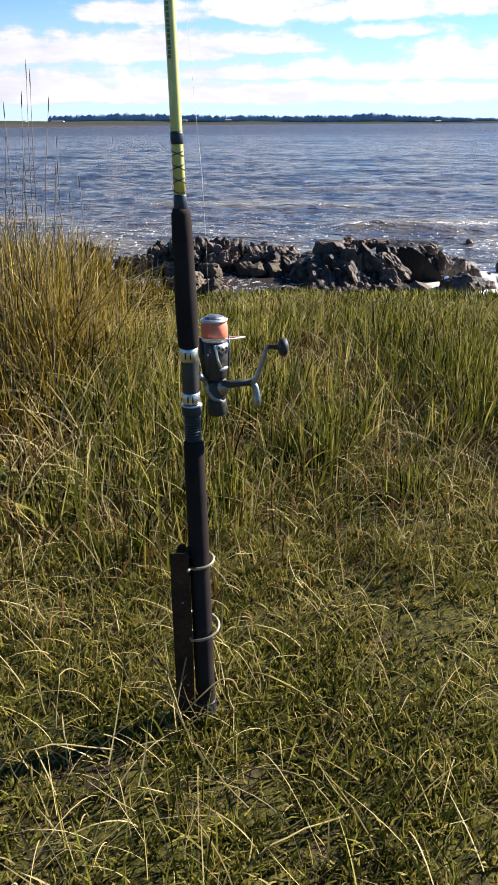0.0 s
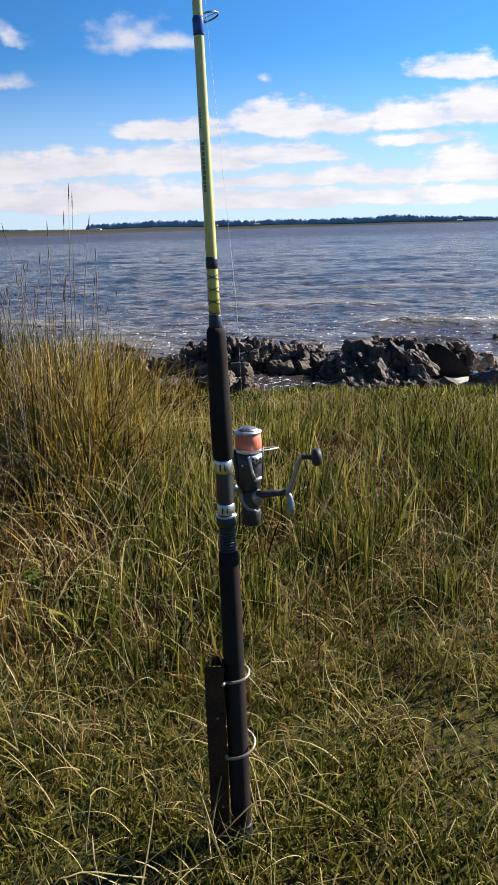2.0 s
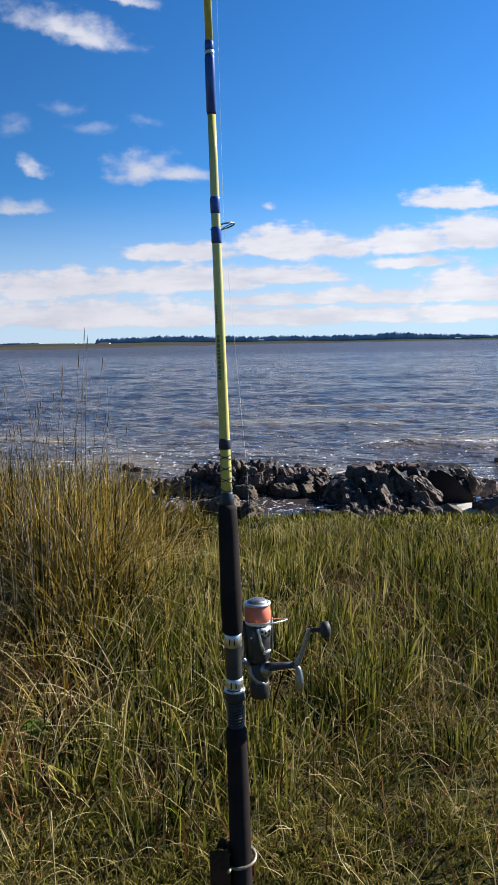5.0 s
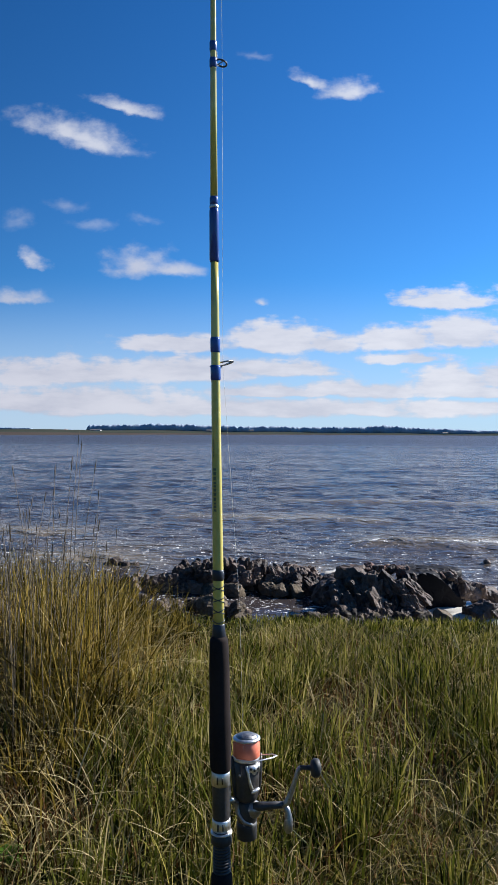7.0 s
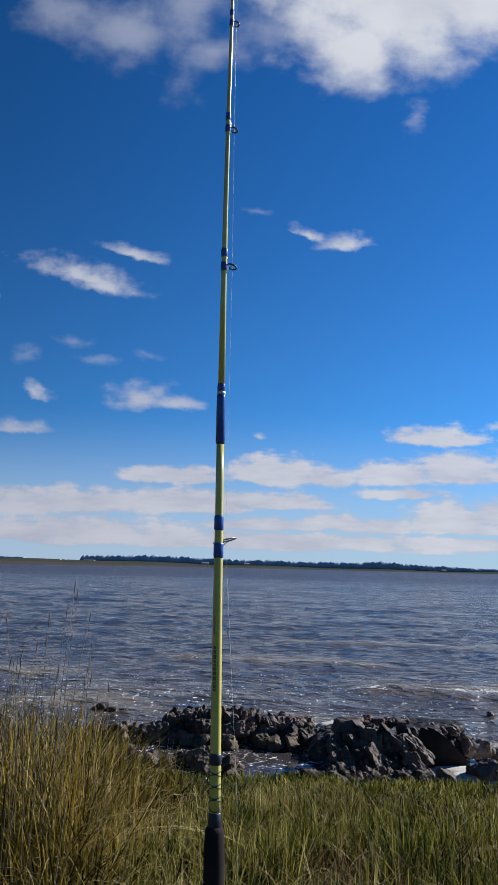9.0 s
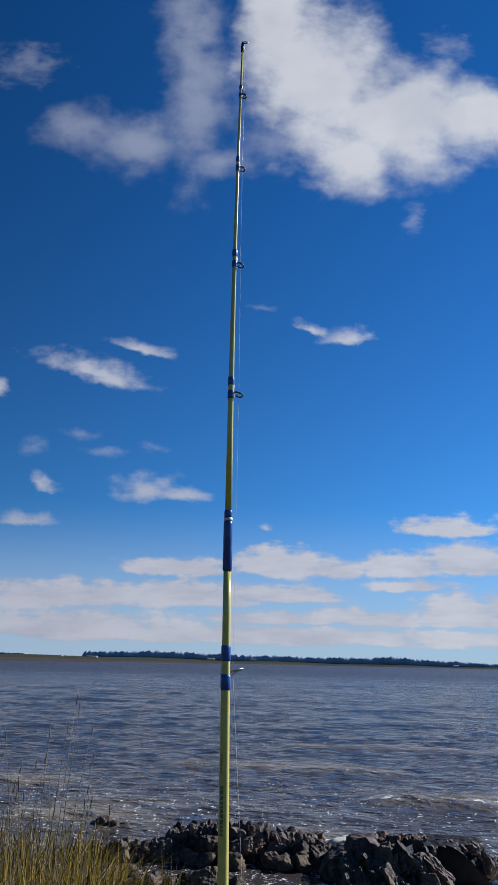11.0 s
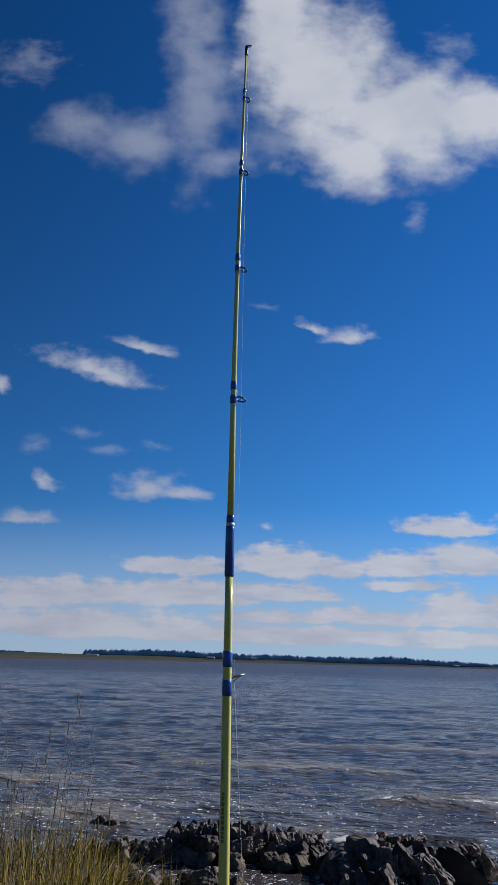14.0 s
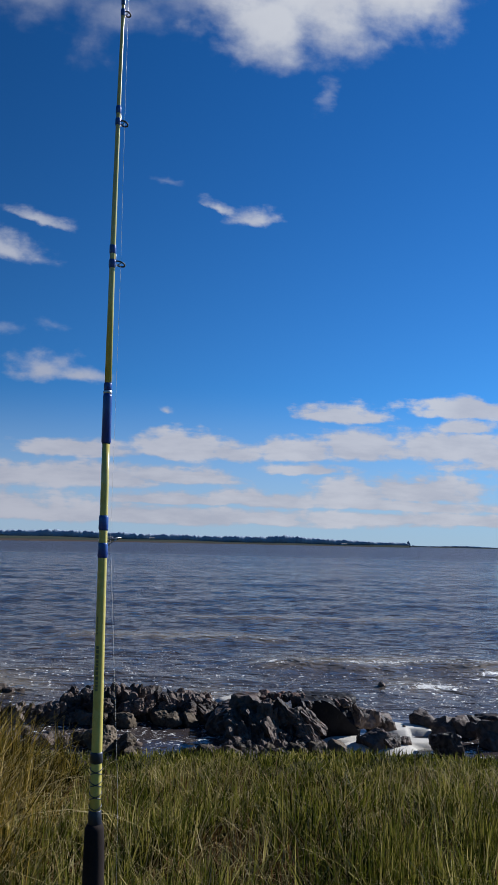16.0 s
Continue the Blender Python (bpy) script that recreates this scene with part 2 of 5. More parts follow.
def soil_material():
    """Damp earth with mossy turf base and patches of dry litter."""
    m = surface("soil", (0.009, 0.006, 0.004), (0.095, 0.067, 0.038), 2.5, 60, 0.9, 0.08, bump=0.8, depth=0.02, shine=0.08)
    nt = m.node_tree
    bsdf = nt.nodes["Principled BSDF"]
    earth = bsdf.inputs["Base Color"].links[0].from_socket
    coord = nt.nodes.new("ShaderNodeTexCoord")
    moss = node(nt, "ShaderNodeTexNoise", Scale=1.7, Detail=8.0, Roughness=0.72)
    blade = node(nt, "ShaderNodeTexNoise", Scale=45.0, Detail=4.0, Roughness=0.7)
    for n in (moss, blade):
        link(nt, coord.outputs["Object"], n.inputs["Vector"])
    green = mix_rgb(nt, smooth(nt, blade.outputs["Fac"], 0.35, 0.65), (0.012, 0.012, 0.003), (0.088, 0.078, 0.018))
    link(nt, mix_rgb(nt, smooth(nt, moss.outputs["Fac"], 0.38, 0.50), earth, green), bsdf.inputs["Base Color"])
    return m


def water_material():
    m = bpy.data.materials.new("water")
    m.use_nodes = True
    nt = m.node_tree
    bsdf = nt.nodes["Principled BSDF"]
    coord = nt.nodes.new("ShaderNodeTexCoord")
    stretch = nt.nodes.new("ShaderNodeMapping")
    stretch.inputs["Scale"].default_value = (0.66, 1.0, 1.0)
    link(nt, coord.outputs["Object"], stretch.inputs[0])
    silt = node(nt, "ShaderNodeTexNoise", Scale=0.12, Detail=4.0)
    ripple = node(nt, "ShaderNodeTexNoise", Scale=4.6, Detail=5.0, Roughness=0.55, Distortion=0.2)
    chop = node(nt, "ShaderNodeTexNoise", Scale=1.9, Detail=4.0, Roughness=0.55, Distortion=0.25)
    link(nt, coord.outputs["Object"], silt.inputs["Vector"])
    for n in (ripple, chop):
        link(nt, stretch.outputs[0], n.inputs["Vector"])
    foam = nt.nodes.new("ShaderNodeAttribute")
    foam.attribute_name = "foam"
    lace = node(nt, "ShaderNodeTexNoise", Scale=11.0, Detail=5.0, Roughness=0.7, Distortion=1.0)
    link(nt, coord.outputs["Object"], lace.inputs["Vector"])
    froth = smooth(nt, math_node(nt, "ADD", foam.outputs["Fac"], math_node(nt, "MULTIPLY", math_node(nt, "SUBTRACT", lace.outputs["Fac"], 0.5), 2.4)), 0.72, 0.95)
    speck = node(nt, "ShaderNodeTexNoise", Scale=12.0, Detail=3.0, Roughness=0.6)
    link(nt, coord.outputs["Object"], speck.inputs["Vector"])
    froth = math_node(nt, "MAXIMUM", froth, math_node(nt, "MULTIPLY", smooth(nt, speck.outputs["Fac"], 0.63, 0.68), smooth(nt, foam.outputs["Fac"], 0.15, 0.5)))
    mud = nt.nodes.new("ShaderNodeAttribute")
    mud.attribute_name = "silt"
    body = mix_rgb(nt, silt.outputs["Fac"], (0.034, 0.028, 0.030), (0.048, 0.039, 0.038))
    body = mix_rgb(nt, mud.outputs["Fac"], body, (0.165, 0.128, 0.080))
    link(nt, mix_rgb(nt, froth, body, (0.72, 0.70, 0.66)), bsdf.inputs["Base Color"])
    reach = nt.nodes.new("ShaderNodeAttribute")
    reach.attribute_name = "far"
    gloss = math_node(nt, "ADD", math_node(nt, "MULTIPLY", reach.outputs["Fac"], 0.30), 0.10)
    link(nt, math_node(nt, "MAXIMUM", gloss, math_node(nt, "MULTIPLY", froth, 0.7)), bsdf.inputs["Roughness"])
    bsdf.inputs["IOR"].default_value = 1.33
    b1 = node(nt, "ShaderNodeBump", Strength=1.0, Distance=0.24)
    b2 = node(nt, "ShaderNodeBump", Strength=1.0, Distance=0.13)
    open_water = nt.nodes.new("ShaderNodeAttribute")
    open_water.attribute_name = "open_water"
    for b in (b1, b2):
        link(nt, open_water.outputs["Fac"], b.inputs["Strength"])
    link(nt, chop.outputs["Fac"], b1.inputs["Height"])
    link(nt, ripple.outputs["Fac"], b2.inputs["Height"])
    link(nt, b1.outputs[0], b2.inputs["Normal"])
    link(nt, b2.outputs[0], bsdf.inputs["Normal"])
    return m


SOIL = soil_material()
WATER = water_material()
ROCK = surface("eroded_rock", (0.007, 0.006, 0.007), (0.185, 0.135, 0.105), 3.2, 22.0, 0.6, 0.2, bump=1.0, depth=0.04, random=0.16, shine=0.16)
# near-black rock: the shade on the overhanging face is put into its colour
SHADED_ROCK = surface("shaded_dark_rock", (0.004, 0.004, 0.006), (0.014, 0.012, 0.013), 3.0, 26.0, 0.65, 0.15, bump=0.6, depth=0.015, shine=0.12)
RED_ROCK = surface("reddish_rock", (0.035, 0.020, 0.016), (0.20, 0.115, 0.085), 6.0, 30.0, 0.7, 0.15, bump=1.0, depth=0.02, random=0.2, shine=0.18)
PALE_ROCK = surface("pale_rock", (0.018, 0.014, 0.010), (0.165, 0.125, 0.082), 6.0, 30.0, 0.75, 0.15, bump=1.0, depth=0.03, random=0.2, shine=0.2)
MUD = surface("tidal_mud", (0.050, 0.040, 0.036), (0.095, 0.078, 0.066), 0.02, 0.3, 0.9, 0.05, bump=0.0, shine=0.0)
FOAM = surface("sea_foam", (0.40, 0.37, 0.32), (0.62, 0.58, 0.51), 4.0, 90.0, 0.8, 0.1, bump=0.5, depth=0.01, shine=0.2)
TURF = grass_material("turf_blades", [(0.019, 0.020, 0.005), (0.098, 0.102, 0.016), (0.225, 0.200, 0.032), (0.36, 0.28, 0.07), (0.58, 0.46, 0.21)], 0.36, 3.0)
TALL = grass_material("tall_green_blades", [(0.006, 0.008, 0.002), (0.026, 0.036, 0.004), (0.140, 0.152, 0.016), (0.38, 0.32, 0.064), (0.78, 0.64, 0.29)], 0.32, 1.4)
GOLD = grass_material("golden_blades", [(0.007, 0.006, 0.002), (0.032, 0.026, 0.004), (0.185, 0.138, 0.016), (0.48, 0.33, 0.064), (0.80, 0.62, 0.28)], 0.34, 1.5)
BROWN = grass_material("dead_brown_blades", [(0.026, 0.012, 0.005), (0.11, 0.050, 0.017), (0.21, 0.105, 0.036), (0.36, 0.22, 0.09)], 0.2, 1.6)
STRAW = grass_material("dry_straw", [(0.22, 0.165, 0.062), (0.40, 0.31, 0.13), (0.64, 0.52, 0.28)], 0.2, 3.0)
LEAF = grass_material("broad_leaf", [(0.05, 0.10, 0.012), (0.09, 0.17, 0.02), (0.14, 0.22, 0.035)], 0.3, 6.0)
STALK = surface("dry_stalk", (0.05, 0.035, 0.02), (0.16, 0.12, 0.07), 8.0, 90.0, 0.7, 0.1, bump=0.2)
# foliage with the haze of distance mixed into its base colour, pale and bluish
HAZED_FOLIAGE = surface("hazed_far_foliage", (0.30, 0.37, 0.46), (0.36, 0.42, 0.50), 0.08, 0.6, 0.9, 0.05, bump=0.0, shine=0.0)
FAR_LAND = surface("far_meadow", (0.035, 0.040, 0.034), (0.060, 0.066, 0.052), 0.01, 0.2, 0.9, 0.05, bump=0.0, shine=0.0)
BLANK = surface("lime_yellow_lacquer", (0.57, 0.48, 0.10), (0.66, 0.56, 0.16), 3.0, 60.0, 0.24, 0.06, bump=0.03, depth=0.001, coat=0.6)
THREAD = surface("blue_thread_wrap", (0.010, 0.040, 0.22), (0.022, 0.080, 0.34), 12.0, 900.0, 0.32, 0.1, bump=0.5, depth=0.0006, coat=0.5)
DARK_THREAD = surface("dark_thread", (0.01, 0.012, 0.02), (0.025, 0.03, 0.045), 12.0, 900.0, 0.4, 0.1, bump=0.4, depth=0.0006)
GRIP = surface("black_foam_grip", (0.016, 0.012, 0.011), (0.034, 0.025, 0.022), 9.0, 350.0, 0.85, 0.1, bump=0.35, depth=0.0015, shine=0.1)
CHROME = surface("brushed_aluminium", (0.60, 0.58, 0.56), (0.82, 0.80, 0.78), 30.0, 400.0, 0.42, 0.1, metal=1.0, bump=0.1, depth=0.0005)
STEEL = surface("grey_cast_metal", (0.22, 0.21, 0.20), (0.40, 0.385, 0.37), 25.0, 250.0, 0.38, 0.12, metal=0.9, bump=0.2, depth=0.0008)
GRAPHITE = surface("graphite_plastic", (0.022, 0.020, 0.019), (0.06, 0.055, 0.052), 20.0, 200.0, 0.42, 0.1, metal=0.2, bump=0.15, depth=0.0006)
BLACK = surface("black_rubber", (0.012, 0.012, 0.012), (0.03, 0.03, 0.03), 20.0, 200.0, 0.6, 0.1, bump=0.2, depth=0.001)
CORAL = surface("coral_line_winding", (0.75, 0.17, 0.09), (0.88, 0.26, 0.15), 15.0, 500.0, 0.45, 0.1, bump=0.5, depth=0.0006)
RUST = surface("rusted_iron", (0.020, 0.010, 0.006), (0.080, 0.040, 0.022), 9.0, 120.0, 0.85, 0.1, bump=0.7, depth=0.003, shine=0.12)
WIRE = surface("galvanised_rod", (0.22, 0.19, 0.13), (0.42, 0.37, 0.27), 20.0, 180.0, 0.5, 0.12, metal=0.6, bump=0.3, depth=0.001)
INK = surface("grey_print", (0.10, 0.11, 0.06), (0.16, 0.17, 0.08), 20.0, 200.0, 0.4, 0.1, bump=0.0)
NYLON = surface("nylon_line", (0.70, 0.66, 0.62), (0.85, 0.80, 0.76), 20.0, 200.0, 0.2, 0.05, bump=0.0)
WHITEWASH = surface("far_whitewash", (0.60, 0.60, 0.58), (0.80, 0.80, 0.78), 0.3, 2.0, 0.8, 0.1, bump=0.0)
ROOF = surface("far_roof", (0.12, 0.09, 0.08), (0.22, 0.17, 0.15), 0.3, 2.0, 0.8, 0.1, bump=0.0)


# ---- mesh helpers ----
def thing(name, label, category, group="", kind="", at=(0, 0, 0)):
    ob = new(name)
    ob.location = at
    return tagged(ob, label, category, group, kind)


def link_mesh(name, mesh, material, parent=None, label=""):
    ob = new(name, mesh)
    if material:
        mesh.materials.append(material)
    if parent:
        ob.parent = parent
    return tagged(ob, label)


def part(name, bm, material, parent=None, label="", smoothed=True):
    mesh = bpy.data.meshes.new(name)
    for f in bm.faces:
        f.smooth = smoothed
    bm.to_mesh(mesh)
    bm.free()
    return link_mesh(name, mesh, material, parent, label)


def mesh_arrays(name, verts, tris, material, smoothed=False):
    mesh = bpy.data.meshes.new(name)
    verts, tris = np.asarray(verts, np.float32).reshape(-1, 3), np.asarray(tris, np.int32).reshape(-1, 3)
    mesh.vertices.add(len(verts))
    mesh.vertices.foreach_set("co", verts.ravel())
    mesh.loops.add(tris.size)
    mesh.loops.foreach_set("vertex_index", tris.ravel())
    mesh.polygons.add(len(tris))
    mesh.polygons.foreach_set("loop_start", np.arange(0, tris.size, 3, dtype=np.int32))
    mesh.polygons.foreach_set("use_smooth", np.full(len(tris), smoothed))
    mesh.update(calc_edges=True)
    mesh.validate()
    return link_mesh(name, mesh, material)


def grid_tris(rows, cols):
    i = (np.arange(rows - 1)[:, None] * cols + np.arange(cols - 1)[None]).ravel()
    return np.concatenate([np.stack([i, i + 1, i + cols + 1], 1), np.stack([i, i + cols + 1, i + cols], 1)])


def lathe(bm, profile, centre=lambda h: Vector((0, 0, h)), sides=24, caps=True, axis=None):
    """A turned body: profile of (height, radius) about the line that centre() gives."""
    rings = []
    for h, r in profile:
        c = centre(h)
        ring = []
        for k in range(sides):
            a = 2 * math.pi * k / sides
            off = Vector((math.cos(a) * r, math.sin(a) * r, 0))
            ring.append(bm.verts.new(c + (axis @ off if axis else off)))
        rings.append(ring)
    for a, b in zip(rings, rings[1:]):
        for k in range(sides):
            bm.faces.new((a[k], a[(k + 1) % sides], b[(k + 1) % sides], b[k]))
    if caps:
        bm.faces.new(list(reversed(rings[0])))
        bm.faces.new(rings[-1])
    return bm


def tube(bm, points, radius, sides=8, closed=False):
    """A round bar along points; radius a number or one a point."""
    pts = [Vector(p) for p in points]
    n = len(pts)
    radii = [radius] * n if isinstance(radius, (int, float)) else list(radius)
    rings, ref = [], Vector((0.13, 0.27, 1)).normalized()
    for i, p in enumerate(pts):
        ahead = (pts[(i + 1) % n] - pts[i - 1]) if closed else (pts[min(i + 1, n - 1)] - pts[max(i - 1, 0)])
        ahead.normalize()
        side = ahead.cross(ref)
        if side.length < 0.1:
            side = ahead.cross(Vector((1, 0, 0)))
        side.normalize()
        up = side.cross(ahead)
        ref = up
        rings.append([bm.verts.new(p + (side * math.cos(2 * math.pi * k / sides) + up * math.sin(2 * math.pi * k / sides)) * radii[i]) for k in range(sides)])
    for i in range(n if closed else n - 1):
        a, b = rings[i], rings[(i + 1) % n]
        for k in range(sides):
            bm.faces.new((a[k], a[(k + 1) % sides], b[(k + 1) % sides], b[k]))
    if not closed:
        bm.faces.new(list(reversed(rings[0])))
        bm.faces.new(rings[-1])
    bmesh.ops.recalc_face_normals(bm, faces=bm.faces)
    return bm


def step(x, lo, hi):
    s = np.clip((x - lo) / (hi - lo), 0, 1)
    return s * s * (3 - 2 * s)


def wavy(x, y, seed, scale):
    """Cheap smooth random field over the plan, about -1 to 1."""
    r = np.random.RandomState(seed)
    total = 0
    for k in range(7):
        a, f, p = r.uniform(0, 6.28), scale * r.uniform(0.5, 2.2), r.uniform(0, 6.28)
        total = total + np.sin((x * math.cos(a) + y * math.sin(a)) * f + p)
    return total / 4.0


# ---- ground and water ----
WATER_Z = -0.17


def shore(x):
    """Where the grassy bank ends."""
    return 6.12 + 0.10 * np.sin(1.3 * x + 0.6) + 0.06 * np.sin(3.7 * x) + 0.45 * step(-x, -0.1, 1.3)


def ground_z(x, y):
    s = shore(x)
    near = np.exp(-((x * x + y * y) / 400.0))
    z = (0.018 * wavy(x, y, 3, 2.0) + 0.010 * wavy(x, y, 4, 7.0)) * near
    z = z + 0.10 * np.exp(-(((x + 1.5) / 0.8) ** 2 + ((y - 4.2) / 1.3) ** 2))
    z = z * (1 - step(y, s - 0.3, s + 0.3)) - 0.21 * step(y, s - 0.15, s + 0.9) - 0.35 * step(y, s + 1.2, s + 4.0) - 2.5 * step(y, s + 4, s + 60)
    return z


def build_ground():
    k = np.linspace(-1, 1, 241)
    xs = 7.0 * k + 2993 * np.sign(k) * np.abs(k) ** 9
    j = np.linspace(-1, 1, 281)
    ys = 4.0 + 8.0 * j + 2990 * np.sign(j) * np.abs(j) ** 9
    x, y = np.meshgrid(xs, ys)
    ob = mesh_arrays("ground", np.stack([x, y, ground_z(x, y)], -1), grid_tris(len(ys), len(xs)), SOIL, True)
    tagged(ob, "damp brown soil of a grassy bank sloping under the water", "ground", kind="structure")


def build_water():
    rows = 480
    r = np.concatenate([np.geomspace(6.15, 75, rows - 60), np.geomspace(77, 3200, 60)])
    a = np.linspace(-1, 1, 311)
    ang = radians(34) * a + radians(50) * a ** 5
    ang, r = np.meshgrid(ang, r)
    x, y = r * np.sin(ang), r * np.cos(ang)
    d = y - shore(x)
    fade = 1 / (1 + (r / 22.0) ** 2)
    bank = step(d, 1.4, 5.0)
    # swell that runs in to the shore, and chop across it
    phase = 2 * math.pi * (y + 0.35 * np.sin(0.33 * x + 0.8) + 0.12 * x + 0.3 * wavy(x, y, 11, 0.35)) / 2.6
    crest = 0.5 + 0.5 * np.sin(phase)
    strength = step(wavy(x, y, 12, 0.45), -0.5, 0.9)
    roll = crest ** 2 * 0.07 * bank * (0.3 + 0.7 * strength)
    foam = crest ** 10 * strength * bank * (1 - step(y, 11, 15)) * 0.18
    silt = 0.10 * (1 - step(y, 10.5, 16)) + 0.16 * crest ** 3 * strength * (1 - step(y, 12, 26))
    # breaking waves: distance, ends, height, foam on the crest
    for y0, x0, x1, high, froth in ((11.4, 1.3, 6.5, 0.16, 0.38), (14.8, -2.0, 3.2, 0.10, 0.2), (9.9, -3.6, -0.6, 0.06, 0.0), (12.8, -7.0, -2.2, 0.08, 0.0), (18.5, 0.5, 8.0, 0.10, 0.1), (10.4, 4.2, 8.0, 0.08, 0.6), (9.75, 2.8, 4.8, 0.05, 0.55), (9.3, 0.2, 1.7, 0.04, 0.45)):
        off = y - y0 - 0.22 * np.sin(0.9 * x + y0) - 0.10 * np.sin(2.3 * x + 2 * y0)
        ends = step(x, x0, x0 + 0.9) * (1 - step(x, x1 - 1.2, x1))
        shape = np.where(off < 0, np.exp(-(off / 0.45) ** 2), np.exp(-(off / 0.8) ** 2)) * ends
        roll = roll + high * shape * (1 + 0.25 * wavy(x, y, 16, 3.0))
        foam = foam + froth * np.exp(-((off + 0.10) / 0.16) ** 2) * ends * (0.75 + 0.5 * wavy(x, y, 17, 2.4))
        silt = silt + 0.9 * shape
    g = np.random.RandomState(19)
    chop = 0
    for k in range(20):
        length = 0.45 * (6.5 / 0.45) ** (k / 19)
        a = g.normal(0, 0.62)
        p = (y * math.cos(a) + x * math.sin(a)) * 2 * math.pi / length + g.uniform(0, 6.28) + 0.5 * wavy(x, y, 60 + k, 0.8 / length)
        chop = chop + 0.0072 * length ** 0.8 * (1 - np.abs(np.sin(p / 2)) * 2 + 0.27) * (0.6 + 0.5 * wavy(x, y, 90 + k, 0.5 / length)) * (step(r, 5 + 1.6 * length, 9 + 5 * length)) / (1 + (r / (40 * length)) ** 2)
    chop = chop + 0.006 * wavy(x, y, 13, 3.2) + 0.012 * wavy(x, y, 14, 8.0) + 0.006 * wavy(x, y, 15, 18.0)
    z = WATER_Z + roll * fade + chop * (0.15 + 0.85 * bank)
    ob = mesh_arrays("water", np.stack([x, y, z], -1), grid_tris(*x.shape), WATER, True)
    silt = silt * step(d, 1.8, 2.8)
    far = 0.85 * step(r, 12, 160) + 0.15 * step(r, 160, 900)
    foam = foam + 0.08 * np.exp(-((d - 2.9) / 0.8) ** 2) + 0.43 * (1 - step(y, 9, 21)) + 0.16 * np.exp(-((d - 1.2) / 0.5) ** 2)
    for name, field in (("foam", foam), ("silt", silt), ("far", far), ("open_water", 0.14 + 0.86 * step(d, 1.9, 2.7))):
        attr = ob.data.attributes.new(name, "FLOAT", "POINT")
        attr.data.foreach_set("value", np.clip(field, 0, 1).astype(np.float32).ravel())
    tagged(ob, "choppy grey-brown estuary water with low breaking waves", "water", kind="structure")


build_ground()
build_water()


# ---- the far shore ----
def build_far_shore():
    us = np.linspace(-1.6, 0.362, 260)
    ds = np.array([880.0, 905, 960, 1010, 1150, 1180])
    zs = np.array([-1.5, 0.6, 2.2, 4.0, 4.6, -3.0])
    u, d = np.meshgrid(us, ds)
    low = step(u, 0.05, 0.30)
    z = zs[:, None] * (1 - 0.45 * low) + 0.5 * np.sin(u * 40) * (ds[:, None] > 950) * (ds[:, None] < 1170)
    x, y = u * d, d + 60 * np.sin(u * 5 + 1)
    ob = mesh_arrays("far_shore", np.stack([x, y, z], -1), grid_tris(*u.shape), FAR_LAND, True)
    tagged(ob, "low meadows along the far bank of the estuary", "shore", kind="structure")
    # tidal mud in front of the meadows, narrowing towards the point
    us = np.linspace(-1.6, 0.30, 120)
    k = np.linspace(0, 1, 8)
    u, k = np.meshgrid(us, k)
    d0 = 330 + 560 * step(u, -0.35, 0.30)
    d = d0 + (905 - d0) * k
    z = WATER_Z - 0.05 + 0.30 * step(k, 0, 0.12) + 0.03 * np.sin(u * 60 + 9 * k) + 0.4 * k
    ob = mesh_arrays("mud_flat", np.stack([u * d, d, z], -1), grid_tris(*u.shape), MUD, True)
    tagged(ob, "bare grey-brown tidal mud below the far meadows", "mud", kind="structure")
    us = np.linspace(0.33, 1.6, 120)
    ds = np.array([1900.0, 1930, 2000, 2050])
    zs = np.array([-1.5, 1.0, 1.5, -3.0])
    u, d = np.meshgrid(us, ds)
    ob = mesh_arrays("far_spit", np.stack([u * d, d, zs[:, None] + 0 * u], -1), grid_tris(*u.shape), FAR_LAND, True)
    tagged(ob, "thin low spit of land on the horizon", "shore", kind="structure")


def crowns(name, rows, label):
    """Far woods: one long mass a row, with an uneven outline of overlapping crowns. Rows of (u0, u1, distance, foot, height at u)."""
    verts, tris, start = [], [], 0
    r = np.random.RandomState(5)
    for u0, u1, dist, foot, tall in rows:
        u = np.arange(u0, u1, 1.6 / dist)
        ends = np.minimum(1, np.minimum(u - u0, u1 - u) * dist / 5.0) ** 0.5
        x = u * dist
        swell = 0
        for size, amount in ((17, 0.10), (8.5, 0.09), (4.2, 0.07)):
            swell = swell + amount * np.abs(np.sin(x / size * math.pi + 2.0 * np.sin(x / size * 0.37 + size)))
        h = np.array([tall(k) for k in u]) * (0.84 + swell + r.uniform(-0.03, 0.03, len(u))) * np.maximum(ends, 0.05)
        section = ((0.0, 0.0), (-3.0, 0.30), (-2.0, 0.78), (1.0, 1.0), (7.0, 0.7), (10.0, 0.0))
        bulge = 1.5 * np.sin(x / 5.0) + r.uniform(-0.4, 0.4, len(u))
        verts.append(np.stack([np.stack([x, dist + 20 + dy + bulge * (k > 0), foot + h * k], -1) for dy, k in section]).reshape(-1, 3))
        tris.append(grid_tris(len(section), len(u)) + start)
        start += len(section) * len(u)
    ob = mesh_arrays(name, np.concatenate(verts), np.concatenate(tris), HAZED_FOLIAGE, True)
    tagged(ob, label, "woods", kind="stuff")


